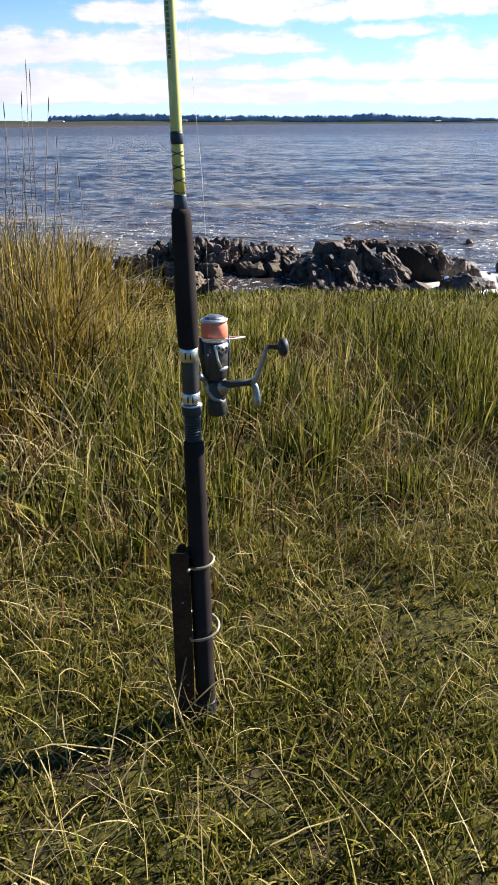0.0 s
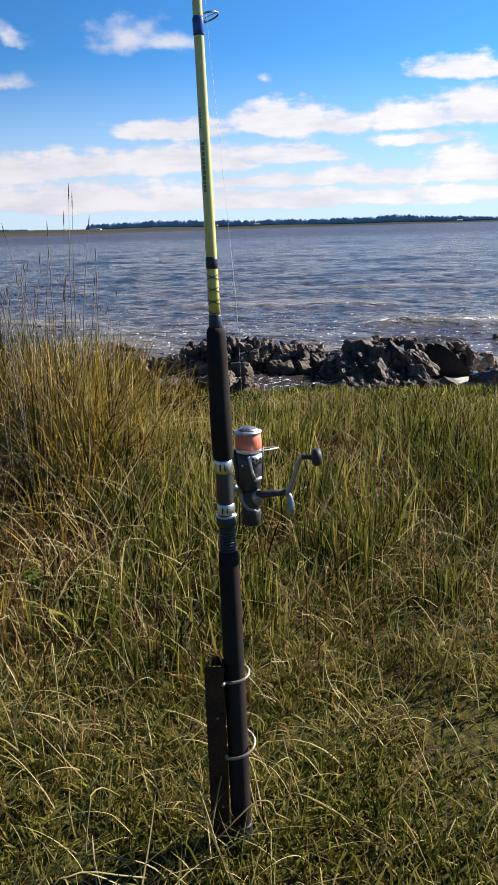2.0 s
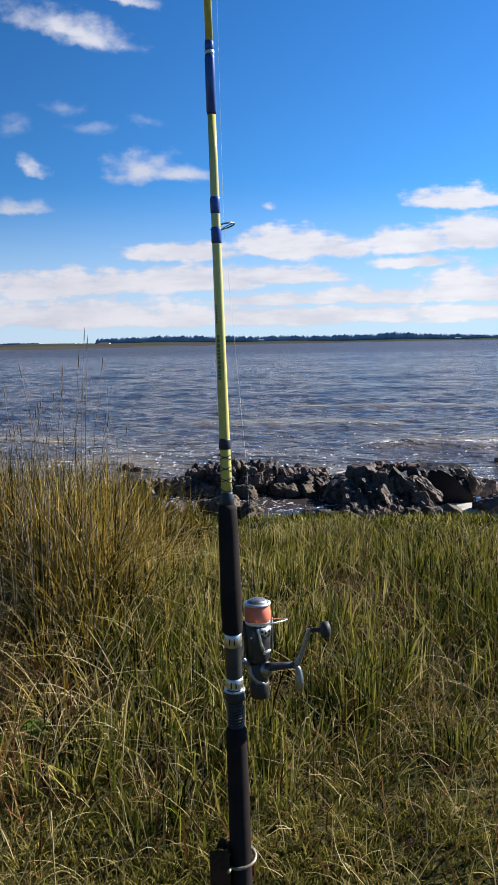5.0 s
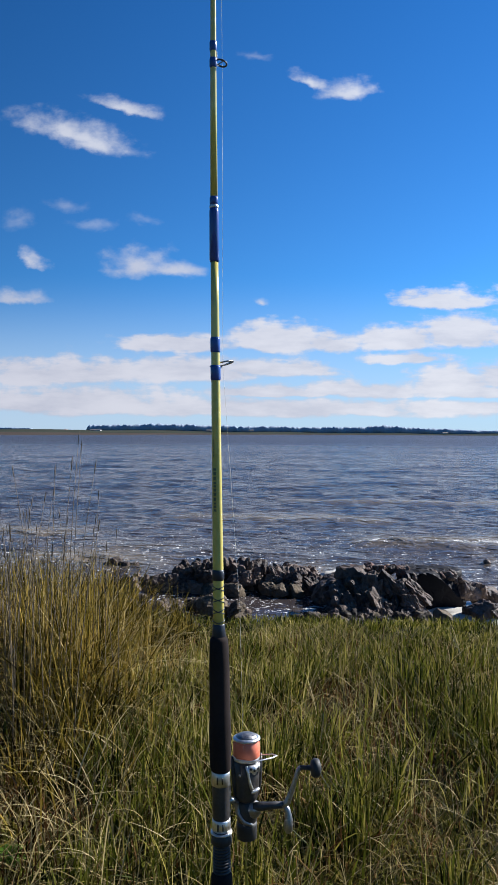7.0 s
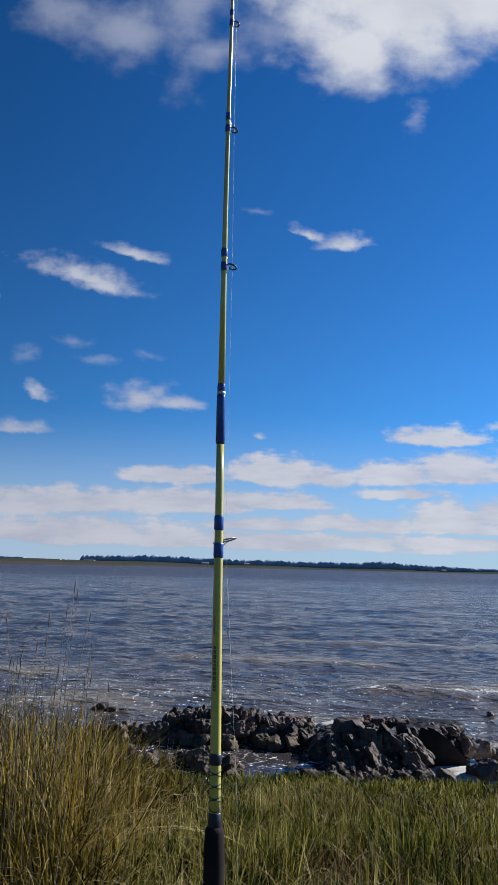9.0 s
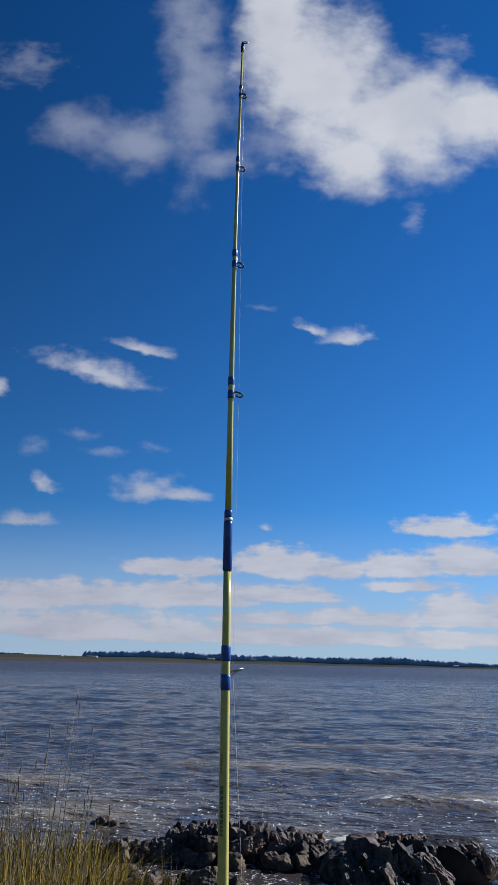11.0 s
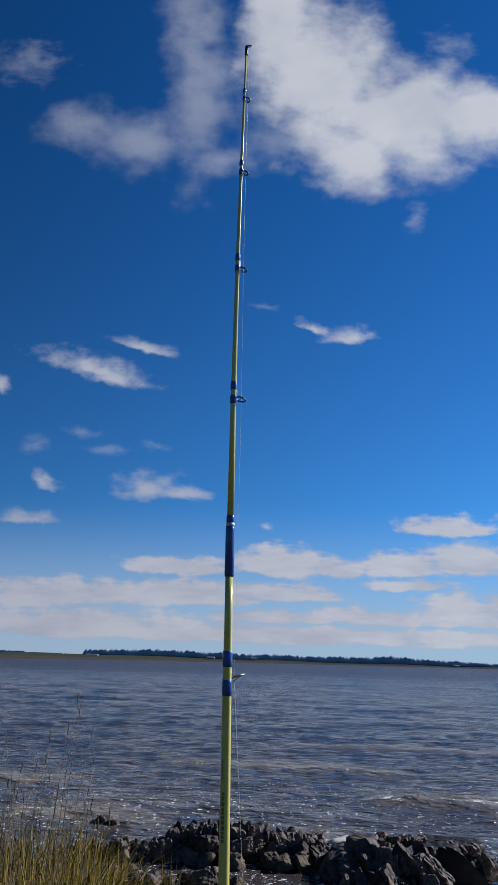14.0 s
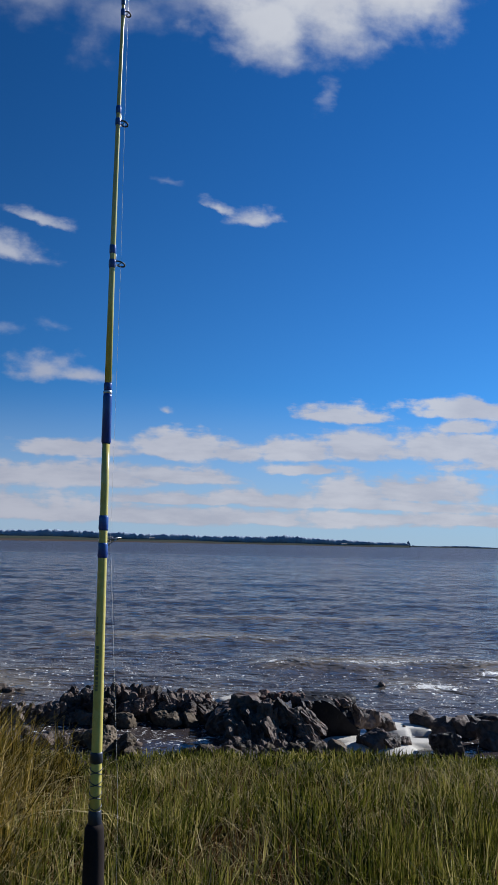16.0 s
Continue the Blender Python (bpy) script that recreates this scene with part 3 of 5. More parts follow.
def build_far_woods():
    plantation = lambda u: 8.6 + 0.9 * math.sin(u * 40) + 0.4 * math.sin(u * 131)
    point = lambda u: 7.4 + 0.7 * math.sin(u * 57) * math.sin(u * 23) + 1.9 * math.exp(-((u - 0.182) / 0.020) ** 2) - 4.6 * max(0.0, (u - 0.22) / 0.14)
    crowns("far_woods", [(-0.222, -0.014, 1010, 2.8, lambda u: plantation(u) + 0.6), (-0.018, 0.362, 1010, 1.4, lambda u: point(u) + 1.4),
                         (-0.90, -0.292, 1080, 3.4, lambda u: 4.6 + 1.6 * math.sin(u * 23) + 0.8 * math.sin(u * 71)),
                         (-0.274, -0.262, 1100, 3.0, lambda u: 2.6), (-0.248, -0.238, 1000, 2.2, lambda u: 2.9)], "band of far woods along the opposite shore, tinted blue-grey for haze")
    crowns("far_spit_trees", [(0.36, 1.2, 1960, 0.6, lambda u: 4.2 + 1.2 * math.sin(u * 61)), (0.3545, 0.3600, 1960, 0.6, lambda u: 17.0)], "scattered low trees on a distant spit")


def build_far_house(u, d, z, w, h, deep=9.0):
    house = thing("farmhouse", "small white farmhouse on the far shore", "house", "houses on the far shore", at=(u * d, d, z))
    bm = bmesh.new()
    bmesh.ops.create_cube(bm, size=1, matrix=Matrix.Translation((0, 0, h / 2)) @ Matrix.Diagonal((w, deep, h, 1)))
    part("wall", bm, WHITEWASH, house, smoothed=False)
    bm = bmesh.new()
    pts = [bm.verts.new(p) for p in ((-w * 0.53, -deep * 0.55, h), (w * 0.53, -deep * 0.55, h), (w * 0.53, deep * 0.55, h), (-w * 0.53, deep * 0.55, h),
                                      (-w * 0.53, 0, h + 0.8), (w * 0.53, 0, h + 0.8))]
    for f in ((0, 1, 5, 4), (2, 3, 4, 5), (0, 4, 3), (1, 2, 5), (3, 2, 1, 0)):
        bm.faces.new([pts[i] for i in f])
    part("roof", bm, ROOF, house, smoothed=False)
    for k in (-0.3, 0.0, 0.3):
        bm = bmesh.new()
        bmesh.ops.create_cube(bm, size=1, matrix=Matrix.Translation((k * w, -deep / 2 - 0.03, h * 0.5)) @ Matrix.Diagonal((w * 0.1, 0.12, h * 0.4, 1)))
        part("window", bm, GRAPHITE, house, smoothed=False)


build_far_shore()
build_far_woods()
for spec in ((-0.052, 995, 3.4, 9, 1.1), (-0.205, 990, 3.0, 14, 0.8), (-0.245, 985, 2.6, 4, 1.4), (0.003, 1006, 3.6, 7, 1.2), (0.262, 1006, 1.9, 7, 1.0)):
    build_far_house(*spec)


# ---- rocks ----
def sphere_base(detail):
    bm = bmesh.new()
    bmesh.ops.create_icosphere(bm, subdivisions=detail, radius=1)
    base = np.array([v.co for v in bm.verts])
    faces = np.array([[v.index for v in f.verts] for f in bm.faces])
    bm.free()
    return base, faces


BASES = {detail: sphere_base(detail) for detail in (3, 4, 5)}


def block(seed, half, turn=None, detail=3, cuts=9, chip=0.10, faces_kept=()):
    """A broken block: flat faces split at sharp edges, chipped and pitted. Gives points round its middle."""
    r = np.random.RandomState(seed)
    half = np.array(half, float)
    base, _ = BASES[detail]
    planes = [(np.array(n, float), h) for n, h in (((1, 0, 0), half[0]), ((-1, 0, 0), half[0]), ((0, 1, 0), half[1]), ((0, -1, 0), half[1]), ((0, 0, 1), half[2]), ((0, 0, -1), half[2]))]
    for _ in range(cuts):
        n = r.normal(0, 1, 3)
        n = n / np.linalg.norm(n)
        planes.append((n, r.uniform(0.62, 0.92) * np.linalg.norm(n * half) * 1.12))
    tilt = np.linalg.qr(np.eye(3) + r.normal(0, 0.13, (3, 3)))[0]
    tilt = tilt * np.sign(np.diag(tilt))
    way = base * half
    way = way / np.linalg.norm(way, axis=1)[:, None]
    reach = np.full(len(way), 9.0)
    for n, h in planes:
        along = way @ (tilt @ n)
        reach = np.minimum(reach, np.where(along > 0.02, h / np.maximum(along, 0.02), 9.0))
    for n, h in faces_kept:
        along = way @ np.array(n, float)
        reach = np.minimum(reach, np.where(along > 0.02, h / np.maximum(along, 0.02), 9.0))
    p = way * reach[:, None]
    size = float(np.mean(half))
    bite = []
    for q in p:
        v = Vector(q) / size
        lone = Vector((seed * 1.7, seed * 0.9, seed * 0.3))
        a, b = v * 1.5 + lone, v * 4.2 + lone
        crack = abs(noise.noise(v * 2.2 + lone * 2))
        bite.append(0.9 * noise.noise(a) + 0.55 * noise.noise(b) + 0.3 * noise.noise(b * 2.3) - 0.9 * max(0.0, 1 - crack * 9))
    bite = np.array(bite) * chip * size
    for n, h in faces_kept:
        along = (way @ np.array(n, float)) * reach
        bite = np.where(along > h * 0.985, bite * 0.12, bite)
    p = p + way * bite[:, None]
    return p if turn is None else p @ np.array(turn).T


def joined(name, pieces, material, label, group, piece="slab"):
    """A rock; where it is made of several blocks that have grown together, each is a part: pieces of (points, detail, middle)."""
    if len(pieces) == 1:
        p, detail, middle = pieces[0]
        return tagged(mesh_arrays(name, p + np.array(middle), BASES[detail][1], material), label, "rock", group)
    whole = thing(name, label, "rock", group)
    for p, detail, middle in pieces:
        ob = mesh_arrays(piece, p, BASES[detail][1], material)
        ob.parent, ob.location = whole, middle
    return whole


def leaning(long_axis, flat_axis):
    """Turn for a slab: its length along one way, its flat side towards another."""
    a = Vector(long_axis).normalized()
    b = Vector(flat_axis)
    b = (b - a * b.dot(a)).normalized()
    return np.array([b, a.cross(b), a]).T


def spun(r, tilt=18):
    return np.array(Euler([radians(r.uniform(-tilt, tilt)), radians(r.uniform(-tilt, tilt)), r.uniform(0, 6.28)]).to_matrix())


def add_rock(seed, x, y, z, half, material=None, label="", detail=3, turn=None, chip=0.13, cuts=8):
    r = random.Random(seed)
    ob = joined("rock", [(block(seed, half, spun(r) if turn is None else turn, detail, cuts, chip), detail, (0, 0, 0))], material or ROCK, label or "jagged dark brown eroded shore rock", "rocks along the shore")
    ob.location = (x, y, z)
    return ob


CREST_X, CREST_Z = (-1.75, -1.4, -1.1, -0.84, -0.66, -0.45, -0.2, 0.08, 0.3, 0.6, 0.85, 1.05), (-0.13, -0.06, -0.04, 0.0, 0.12, 0.15, 0.14, 0.16, 0.10, 0.09, 0.0, -0.10)


def build_rocks():
    r = random.Random(21)
    # the great boulder: a core, with ribs that slant down its front and broken corners between them
    pieces = [(block(1, (0.40, 0.27, 0.22), None, 5, 12, 0.16), 5, (1.24, 7.28, 0.02)), (block(2, (0.22, 0.24, 0.17), None, 4, 12, 0.16), 4, (1.00, 7.34, 0.0))]
    seed = 10
    for y, z, x0, x1, count, long in ((7.10, 0.08, 0.92, 1.60, 12, 0.14), (6.93, -0.04, 0.84, 1.62, 13, 0.13), (6.80, -0.10, 0.76, 1.54, 11, 0.09)):
        for k in range(count):
            seed += 1
            x = x0 + (x1 - x0) * (k + r.uniform(-0.5, 0.5)) / (count - 1)
            drop = 0.10 * step(0.95 - x, 0, 0.3)
            turn = leaning((0.40 + r.uniform(-0.45, 0.35), -0.45 + r.uniform(-0.35, 0.35), -0.75), (0.85, -0.35 + r.uniform(-0.6, 0.4), 0.35 + r.uniform(-0.5, 0.6)))
            pieces.append((block(seed, (r.uniform(0.030, 0.075), r.uniform(0.05, 0.11), long * r.uniform(0.6, 1.35)), turn, 4, 11, 0.24), 4,
                           (x, y + r.uniform(-0.06, 0.06), z - float(drop) + r.uniform(-0.05, 0.04))))
    for k in range(46):
        seed += 1
        a = r.random()
        x = 0.84 + 0.8 * r.random()
        s = r.uniform(0.022, 0.050)
        pieces.append((block(seed, (s * 1.2, s, s * r.uniform(0.7, 1.4)), spun(r, 45), 3, 9, 0.2), 3, (x, 6.74 + 0.50 * a + r.uniform(-0.03, 0.03), -0.13 + 0.32 * a ** 0.8 - 0.10 * float(step(0.95 - x, 0, 0.3)) + r.uniform(-0.02, 0.03))))
    joined("rock", pieces, ROCK, "large craggy brown boulder with slanting eroded ribs", "rocks along the shore")
    # the block with one broad flat face that overhangs into the shade
    face = Vector((0.20, -0.95, -0.22)).normalized()
    pieces = [(block(61, (0.33, 0.28, 0.23), None, 5, 2, 0.09, [(face, 0.155)]), 5, (1.83, 7.42, -0.01))]
    for k in range(7):
        turn = leaning((0.62, 0.05 + r.uniform(-0.2, 0.2), -0.78), (0.75, -0.35, 0.55 + r.uniform(-0.3, 0.2)))
        pieces.append((block(70 + k, (0.035, r.uniform(0.05, 0.08), r.uniform(0.07, 0.12)), turn, 4, 10, 0.22), 4, (2.12 + 0.028 * k, 7.37 + 0.05 * k + r.uniform(-0.05, 0.05), 0.07 - 0.022 * k)))
    for k in range(10):                                   # broken edge along its top
        x = 1.58 + 0.46 * k / 9
        s = r.uniform(0.03, 0.06)
        pieces.append((block(80 + k, (s * 1.4, s, s * 0.8), spun(r, 35), 3, 9, 0.2), 3, (x, 7.32 + 0.08 * (x - 1.58) + r.uniform(-0.03, 0.05), 0.19 + r.uniform(-0.03, 0.015))))
    boulder = joined("rock", pieces, ROCK, "large dark boulder with one flat broken face in shade", "rocks along the shore")
    # the flat-faced block gets its shade painted in by the near-black material
    max(boulder.children, key=lambda o: len(o.data.vertices)).data.materials[0] = SHADED_ROCK
    for k in range(16):                                   # lumps that run down to the foam
        a = k / 15
        s = r.uniform(0.045, 0.085)
        add_rock(90 + k, 2.10 + 0.42 * a, 7.42 + 0.22 * a + r.uniform(-0.10, 0.10), 0.02 - 0.12 * a + r.uniform(-0.04, 0.03), (s, s, s * 1.3))
    for k in range(34):                                   # reddish broken stones along the top
        x = 0.98 + 0.92 * k / 33 + r.uniform(-0.02, 0.02)
        top = float(np.interp(x, (0.9, 1.0, 1.25, 1.5, 1.7, 1.95), (0.14, 0.22, 0.262, 0.245, 0.21, 0.19)))
        s = r.uniform(0.022, 0.046)
        add_rock(120 + k, x, 7.36 + r.uniform(-0.09, 0.12), top - 0.02 + r.uniform(-0.012, 0.010), (s * 1.3, s, s), RED_ROCK if r.random() < 0.7 else ROCK, "small reddish-brown stone on top of the boulder")
    add_rock(160, 0.90, 7.74, -0.06, (0.19, 0.26, 0.13), detail=4)
    add_rock(161, 1.02, 8.0, -0.05, (0.17, 0.22, 0.12), detail=4)
    # the ridge behind the pool: spiky blocks along its crest, rounder ones before it
    for ledge, (x0, x1) in enumerate(((-1.75, -0.80), (-0.80, -0.10), (-0.10, 0.48), (0.48, 1.05))):
        pieces = []
        height = lambda x: float(np.interp(x, CREST_X, CREST_Z))
        for k in range(int((x1 - x0) / 0.12) + 1):        # the body of the ledge
            x = x0 + 0.12 * k + r.uniform(-0.03, 0.03)
            tall = max(0.07, (height(x) - 0.03 - WATER_Z + 0.12) / 2)
            pieces.append((block(200 + ledge * 60 + k, (r.uniform(0.11, 0.17), r.uniform(0.14, 0.20), tall), np.array(Euler([0, radians(r.uniform(-14, 14)), r.uniform(-0.4, 0.4)]).to_matrix()), 4, 12, 0.20), 4,
                           (x, 8.36 + r.uniform(-0.05, 0.05), height(x) - 0.03 - tall)))
        for k in range(int((x1 - x0) / 0.036)):           # spikes along its crest
            x = x0 + 0.036 * k + r.uniform(-0.02, 0.02)
            top = height(x) + r.uniform(-0.07, 0.025)
            turn = np.array(Euler([radians(r.uniform(-30, 30)), radians(r.uniform(-35, 35)), r.uniform(0, 6.28)]).to_matrix())
            pieces.append((block(300 + ledge * 60 + k, (r.uniform(0.018, 0.040), r.uniform(0.03, 0.055), r.uniform(0.04, 0.075)), turn, 3, 11, 0.24), 3, (x, 8.30 + r.uniform(-0.16, 0.2), top - 0.045)))
        for k in range(int((x1 - x0) / 0.11)):            # rounder blocks before it
            x = x0 + 0.11 * k + r.uniform(-0.04, 0.04)
            top = WATER_Z + (height(x) - WATER_Z) * r.uniform(0.30, 0.75)
            s = r.uniform(0.08, 0.14)
            pieces.append((block(600 + ledge * 60 + k, (s * r.uniform(0.8, 1.3), s, s * r.uniform(0.6, 0.9)), spun(r, 40), 4, 11, 0.22), 4, (x, 8.16 + r.uniform(-0.08, 0.08) + 0.16 * float(step(-x, 0.5, 1.5)), top - s * 0.6)))
        joined("rock_outcrop", pieces, ROCK, "low dark craggy ledge of broken rock at the waterline", "rock ledges along the shore", "block")
    for k in range(9):                                    # paler blocks at the back of the pool
        s = r.uniform(0.05, 0.09)
        add_rock(560 + k, r.uniform(-0.45, 0.55), 7.98 + r.uniform(-0.04, 0.08), WATER_Z + 0.05, (s * 1.3, s, s * 0.9), PALE_ROCK, "pale brown rock at the edge of a tide pool")
    # low stones between the grass and the pool
    add_rock(580, -0.27, 7.18, -0.10, (0.14, 0.13, 0.12), PALE_ROCK, "rounded pale rock split by upright cracks", 4)
    add_rock(581, -0.06, 7.05, -0.12, (0.10, 0.10, 0.09), PALE_ROCK, "rounded pale rock beside the tide pool", 4)
    for k in range(24):
        x = -1.15 + 1.25 * r.random()
        s = r.uniform(0.03, 0.07)
        add_rock(600 + k, x, 7.02 + 0.42 * float(step(-x, -0.2, 0.8)) + r.uniform(-0.2, 0.2), WATER_Z + 0.03 + r.uniform(0, 0.025), (s * 1.4, s, s * 0.8), PALE_ROCK if r.random() < 0.6 else ROCK, "low brown stone on the near side of the pool")
    for k in range(46):                                   # rubble at the foot of the boulder
        x = 0.45 + 1.3 * r.random()
        s = r.uniform(0.035, 0.085)
        add_rock(650 + k, x, 6.52 + r.uniform(0, 0.26), -0.13 + r.uniform(-0.02, 0.03), (s, s, s * r.uniform(0.9, 1.5)), PALE_ROCK if r.random() < 0.5 else ROCK, "broken stone at the foot of the boulder")
    # stones standing in the foam, and the ledge beyond it
    for x, y, s in ((2.19, 6.98, 0.11), (2.30, 6.94, 0.09), (2.38, 6.95, 0.06), (2.07, 7.03, 0.045), (2.49, 6.99, 0.05), (2.66, 7.55, 0.025), (2.82, 6.86, 0.13)):
        add_rock(710 + int(x * 50), x, y, WATER_Z + 0.06, (s * 1.15, s * 0.9, s * 1.05), label="dark wet stone standing in sea foam", detail=4)
    for k in range(30):
        x = 2.85 + 1.7 * r.random()
        s = r.uniform(0.06, 0.13)
        add_rock(760 + k, x, 7.0 + 0.75 * r.random() - 0.1 * (x - 2.85), WATER_Z + 0.03 + 0.07 * r.random(), (s * 1.2, s, s * r.uniform(0.8, 1.2)))
    for x, y, s in ((-1.78, 9.70, 0.05), (-1.68, 9.72, 0.09), (-1.56, 9.66, 0.06), (-1.42, 9.70, 0.04), (3.20, 9.95, 0.06), (3.30, 9.9, 0.04), (3.52, 9.75, 0.05)):
        add_rock(820 + int(x * 50), x, y, WATER_Z + 0.01, (s * 1.4, s * 0.9, s * 0.8), label="wet black rock just above the water")


def build_foam():
    def patch(cx, cy, rx, ry, high, seed):
        n, m = 34, 20
        k = np.linspace(0, 1, m)
        a = np.linspace(0, 2 * math.pi, n)
        k, a = np.meshgrid(k, a)
        rim = 1 + 0.18 * np.sin(3 * a + seed) + 0.12 * np.sin(5 * a + 2 * seed) + 0.06 * np.sin(11 * a)
        x, y = cx + rx * k * rim * np.cos(a), cy + ry * k * rim * np.sin(a)
        z = WATER_Z + 0.034 + high * (1 - k ** 2.2) + 0.010 * wavy(x, y, 30 + seed, 9.0) * (1 - k) - 0.06 * step(k, 0.55, 1.0)
        ob = mesh_arrays("sea_foam", np.stack([x, y, z], -1), grid_tris(n, m), FOAM, True)
        tagged(ob, "thick cream-coloured sea foam caught between rocks", "foam", kind="stuff")
    patch(2.30, 7.12, 0.74, 0.36, 0.02, 1)
    patch(2.66, 7.62, 0.34, 0.26, 0.04, 2)
    patch(1.16, 9.00, 0.34, 0.26, 0.05, 3)


build_rocks()
build_foam()


# ---- grass ----
def blades(name, roots, height, width, lean, curl, heading_, material, label, category="grass", segments=4, across=None):
    """Ribbons that taper to a tip: lean is where they set out to, curl how far they bow over."""
    n = len(roots)
    s = np.linspace(0, 1, segments + 1)[:-1]
    d = np.stack([np.cos(heading_), np.sin(heading_), 0 * heading_], -1)
    w = np.stack([-np.sin(across if across is not None else heading_), np.cos(across if across is not None else heading_), 0 * heading_], -1)

    def along(k):
        out = (lean * k + curl * k * k)[:, None] * d
        rise = (k * np.sqrt(np.clip(1 - (lean + curl * k * 0.8) ** 2 * 0.55, 0.02, 1)) - 0.35 * np.clip(curl - 0.5, 0, 1) * k ** 3)[:, None] * np.array([0, 0, 1.0])
        return roots + height[:, None] * (out + rise)

    cols = []
    for k in s:
        c = along(np.full(n, k))
        half = (width * 0.5 * (1 - 0.75 * k ** 2))[:, None] * w
        cols += [c - half, c + half]
    cols.append(along(np.ones(n)))
    verts = np.stack(cols, 1)
    per = verts.shape[1]
    t = []
    for i in range(segments - 1):
        a = 2 * i
        t += [(a, a + 1, a + 3), (a, a + 3, a + 2)]
    t.append((2 * segments - 2, 2 * segments - 1, 2 * segments))
    tris = (np.arange(n) * per)[:, None, None] + np.array(t)[None]
    ob = mesh_arrays(name, verts, tris, material)
    return tagged(ob, label, category, kind="stuff")


def scatter(count, x0, x1, y0, y1, density, r):
    x, y = r.uniform(x0, x1, count), r.uniform(y0, y1, count)
    keep = r.uniform(0, 1, count) < density(x, y)
    x, y = x[keep], y[keep]
    return np.stack([x, y, ground_z(x, y) - 0.005], -1)


def tufts(count, per, spread, x0, x1, y0, y1, density, r):
    """Blades that spring in tufts: roots, and the way each leans out of its tuft."""
    c = scatter(count, x0, x1, y0, y1, density, r)
    k = r.poisson(per, len(c))
    c, size = np.repeat(c, k, 0), np.repeat(r.uniform(0.5, 1.6, len(c)), k)
    off = r.normal(0, 1, (len(c), 2)) * (spread * size)[:, None]
    x, y = c[:, 0] + off[:, 0], c[:, 1] + off[:, 1]
    roots = np.stack([x, y, ground_z(x, y) - 0.005], -1)
    out = np.hypot(off[:, 0], off[:, 1]) / spread
    way = np.arctan2(off[:, 1], off[:, 0]) + r.normal(0, 0.5, len(c))
    return roots, way, out, size


def tall_zone(x, y):
    """1 where the grass stands tall, 0 on the trodden turf."""
    edge = 2.55 + 0.35 * wavy(x, y, 41, 1.6) - 0.25 * step(-x, 0.3, 1.2)
    return step(y, edge - 0.25, edge + 0.5)


def clump_zone(x, y):
    """The golden tussock."""
    return np.exp(-(((x + 1.35) / 0.75) ** 4 + ((y - 4.2) / 1.5) ** 4))


def flattened(x, y):
    """Low bent grass, brown beneath, in front of the tussock."""
    return step(-x, 0.45, 0.85) * step(y, 2.0, 2.5) * (1 - step(y, 3.3, 3.9))


def hollow(x, y):
    """A sunken gap in the tussock, nearly bare."""
    return 1 - 0.93 * np.exp(-(((x + 1.30) / 0.34) ** 2 + ((y - 3.65) / 0.50) ** 2) ** 2)


def gaps(x, y):
    return 0.10 + 0.90 * step(wavy(x, y, 45, 3.0) + 1.0 * wavy(x, y, 49, 8.0), -0.7, 0.5)


def on_bank(x, y, slack=0.0):
    return y < shore(x) + slack + 0.12 * wavy(x, y, 44, 5.0)


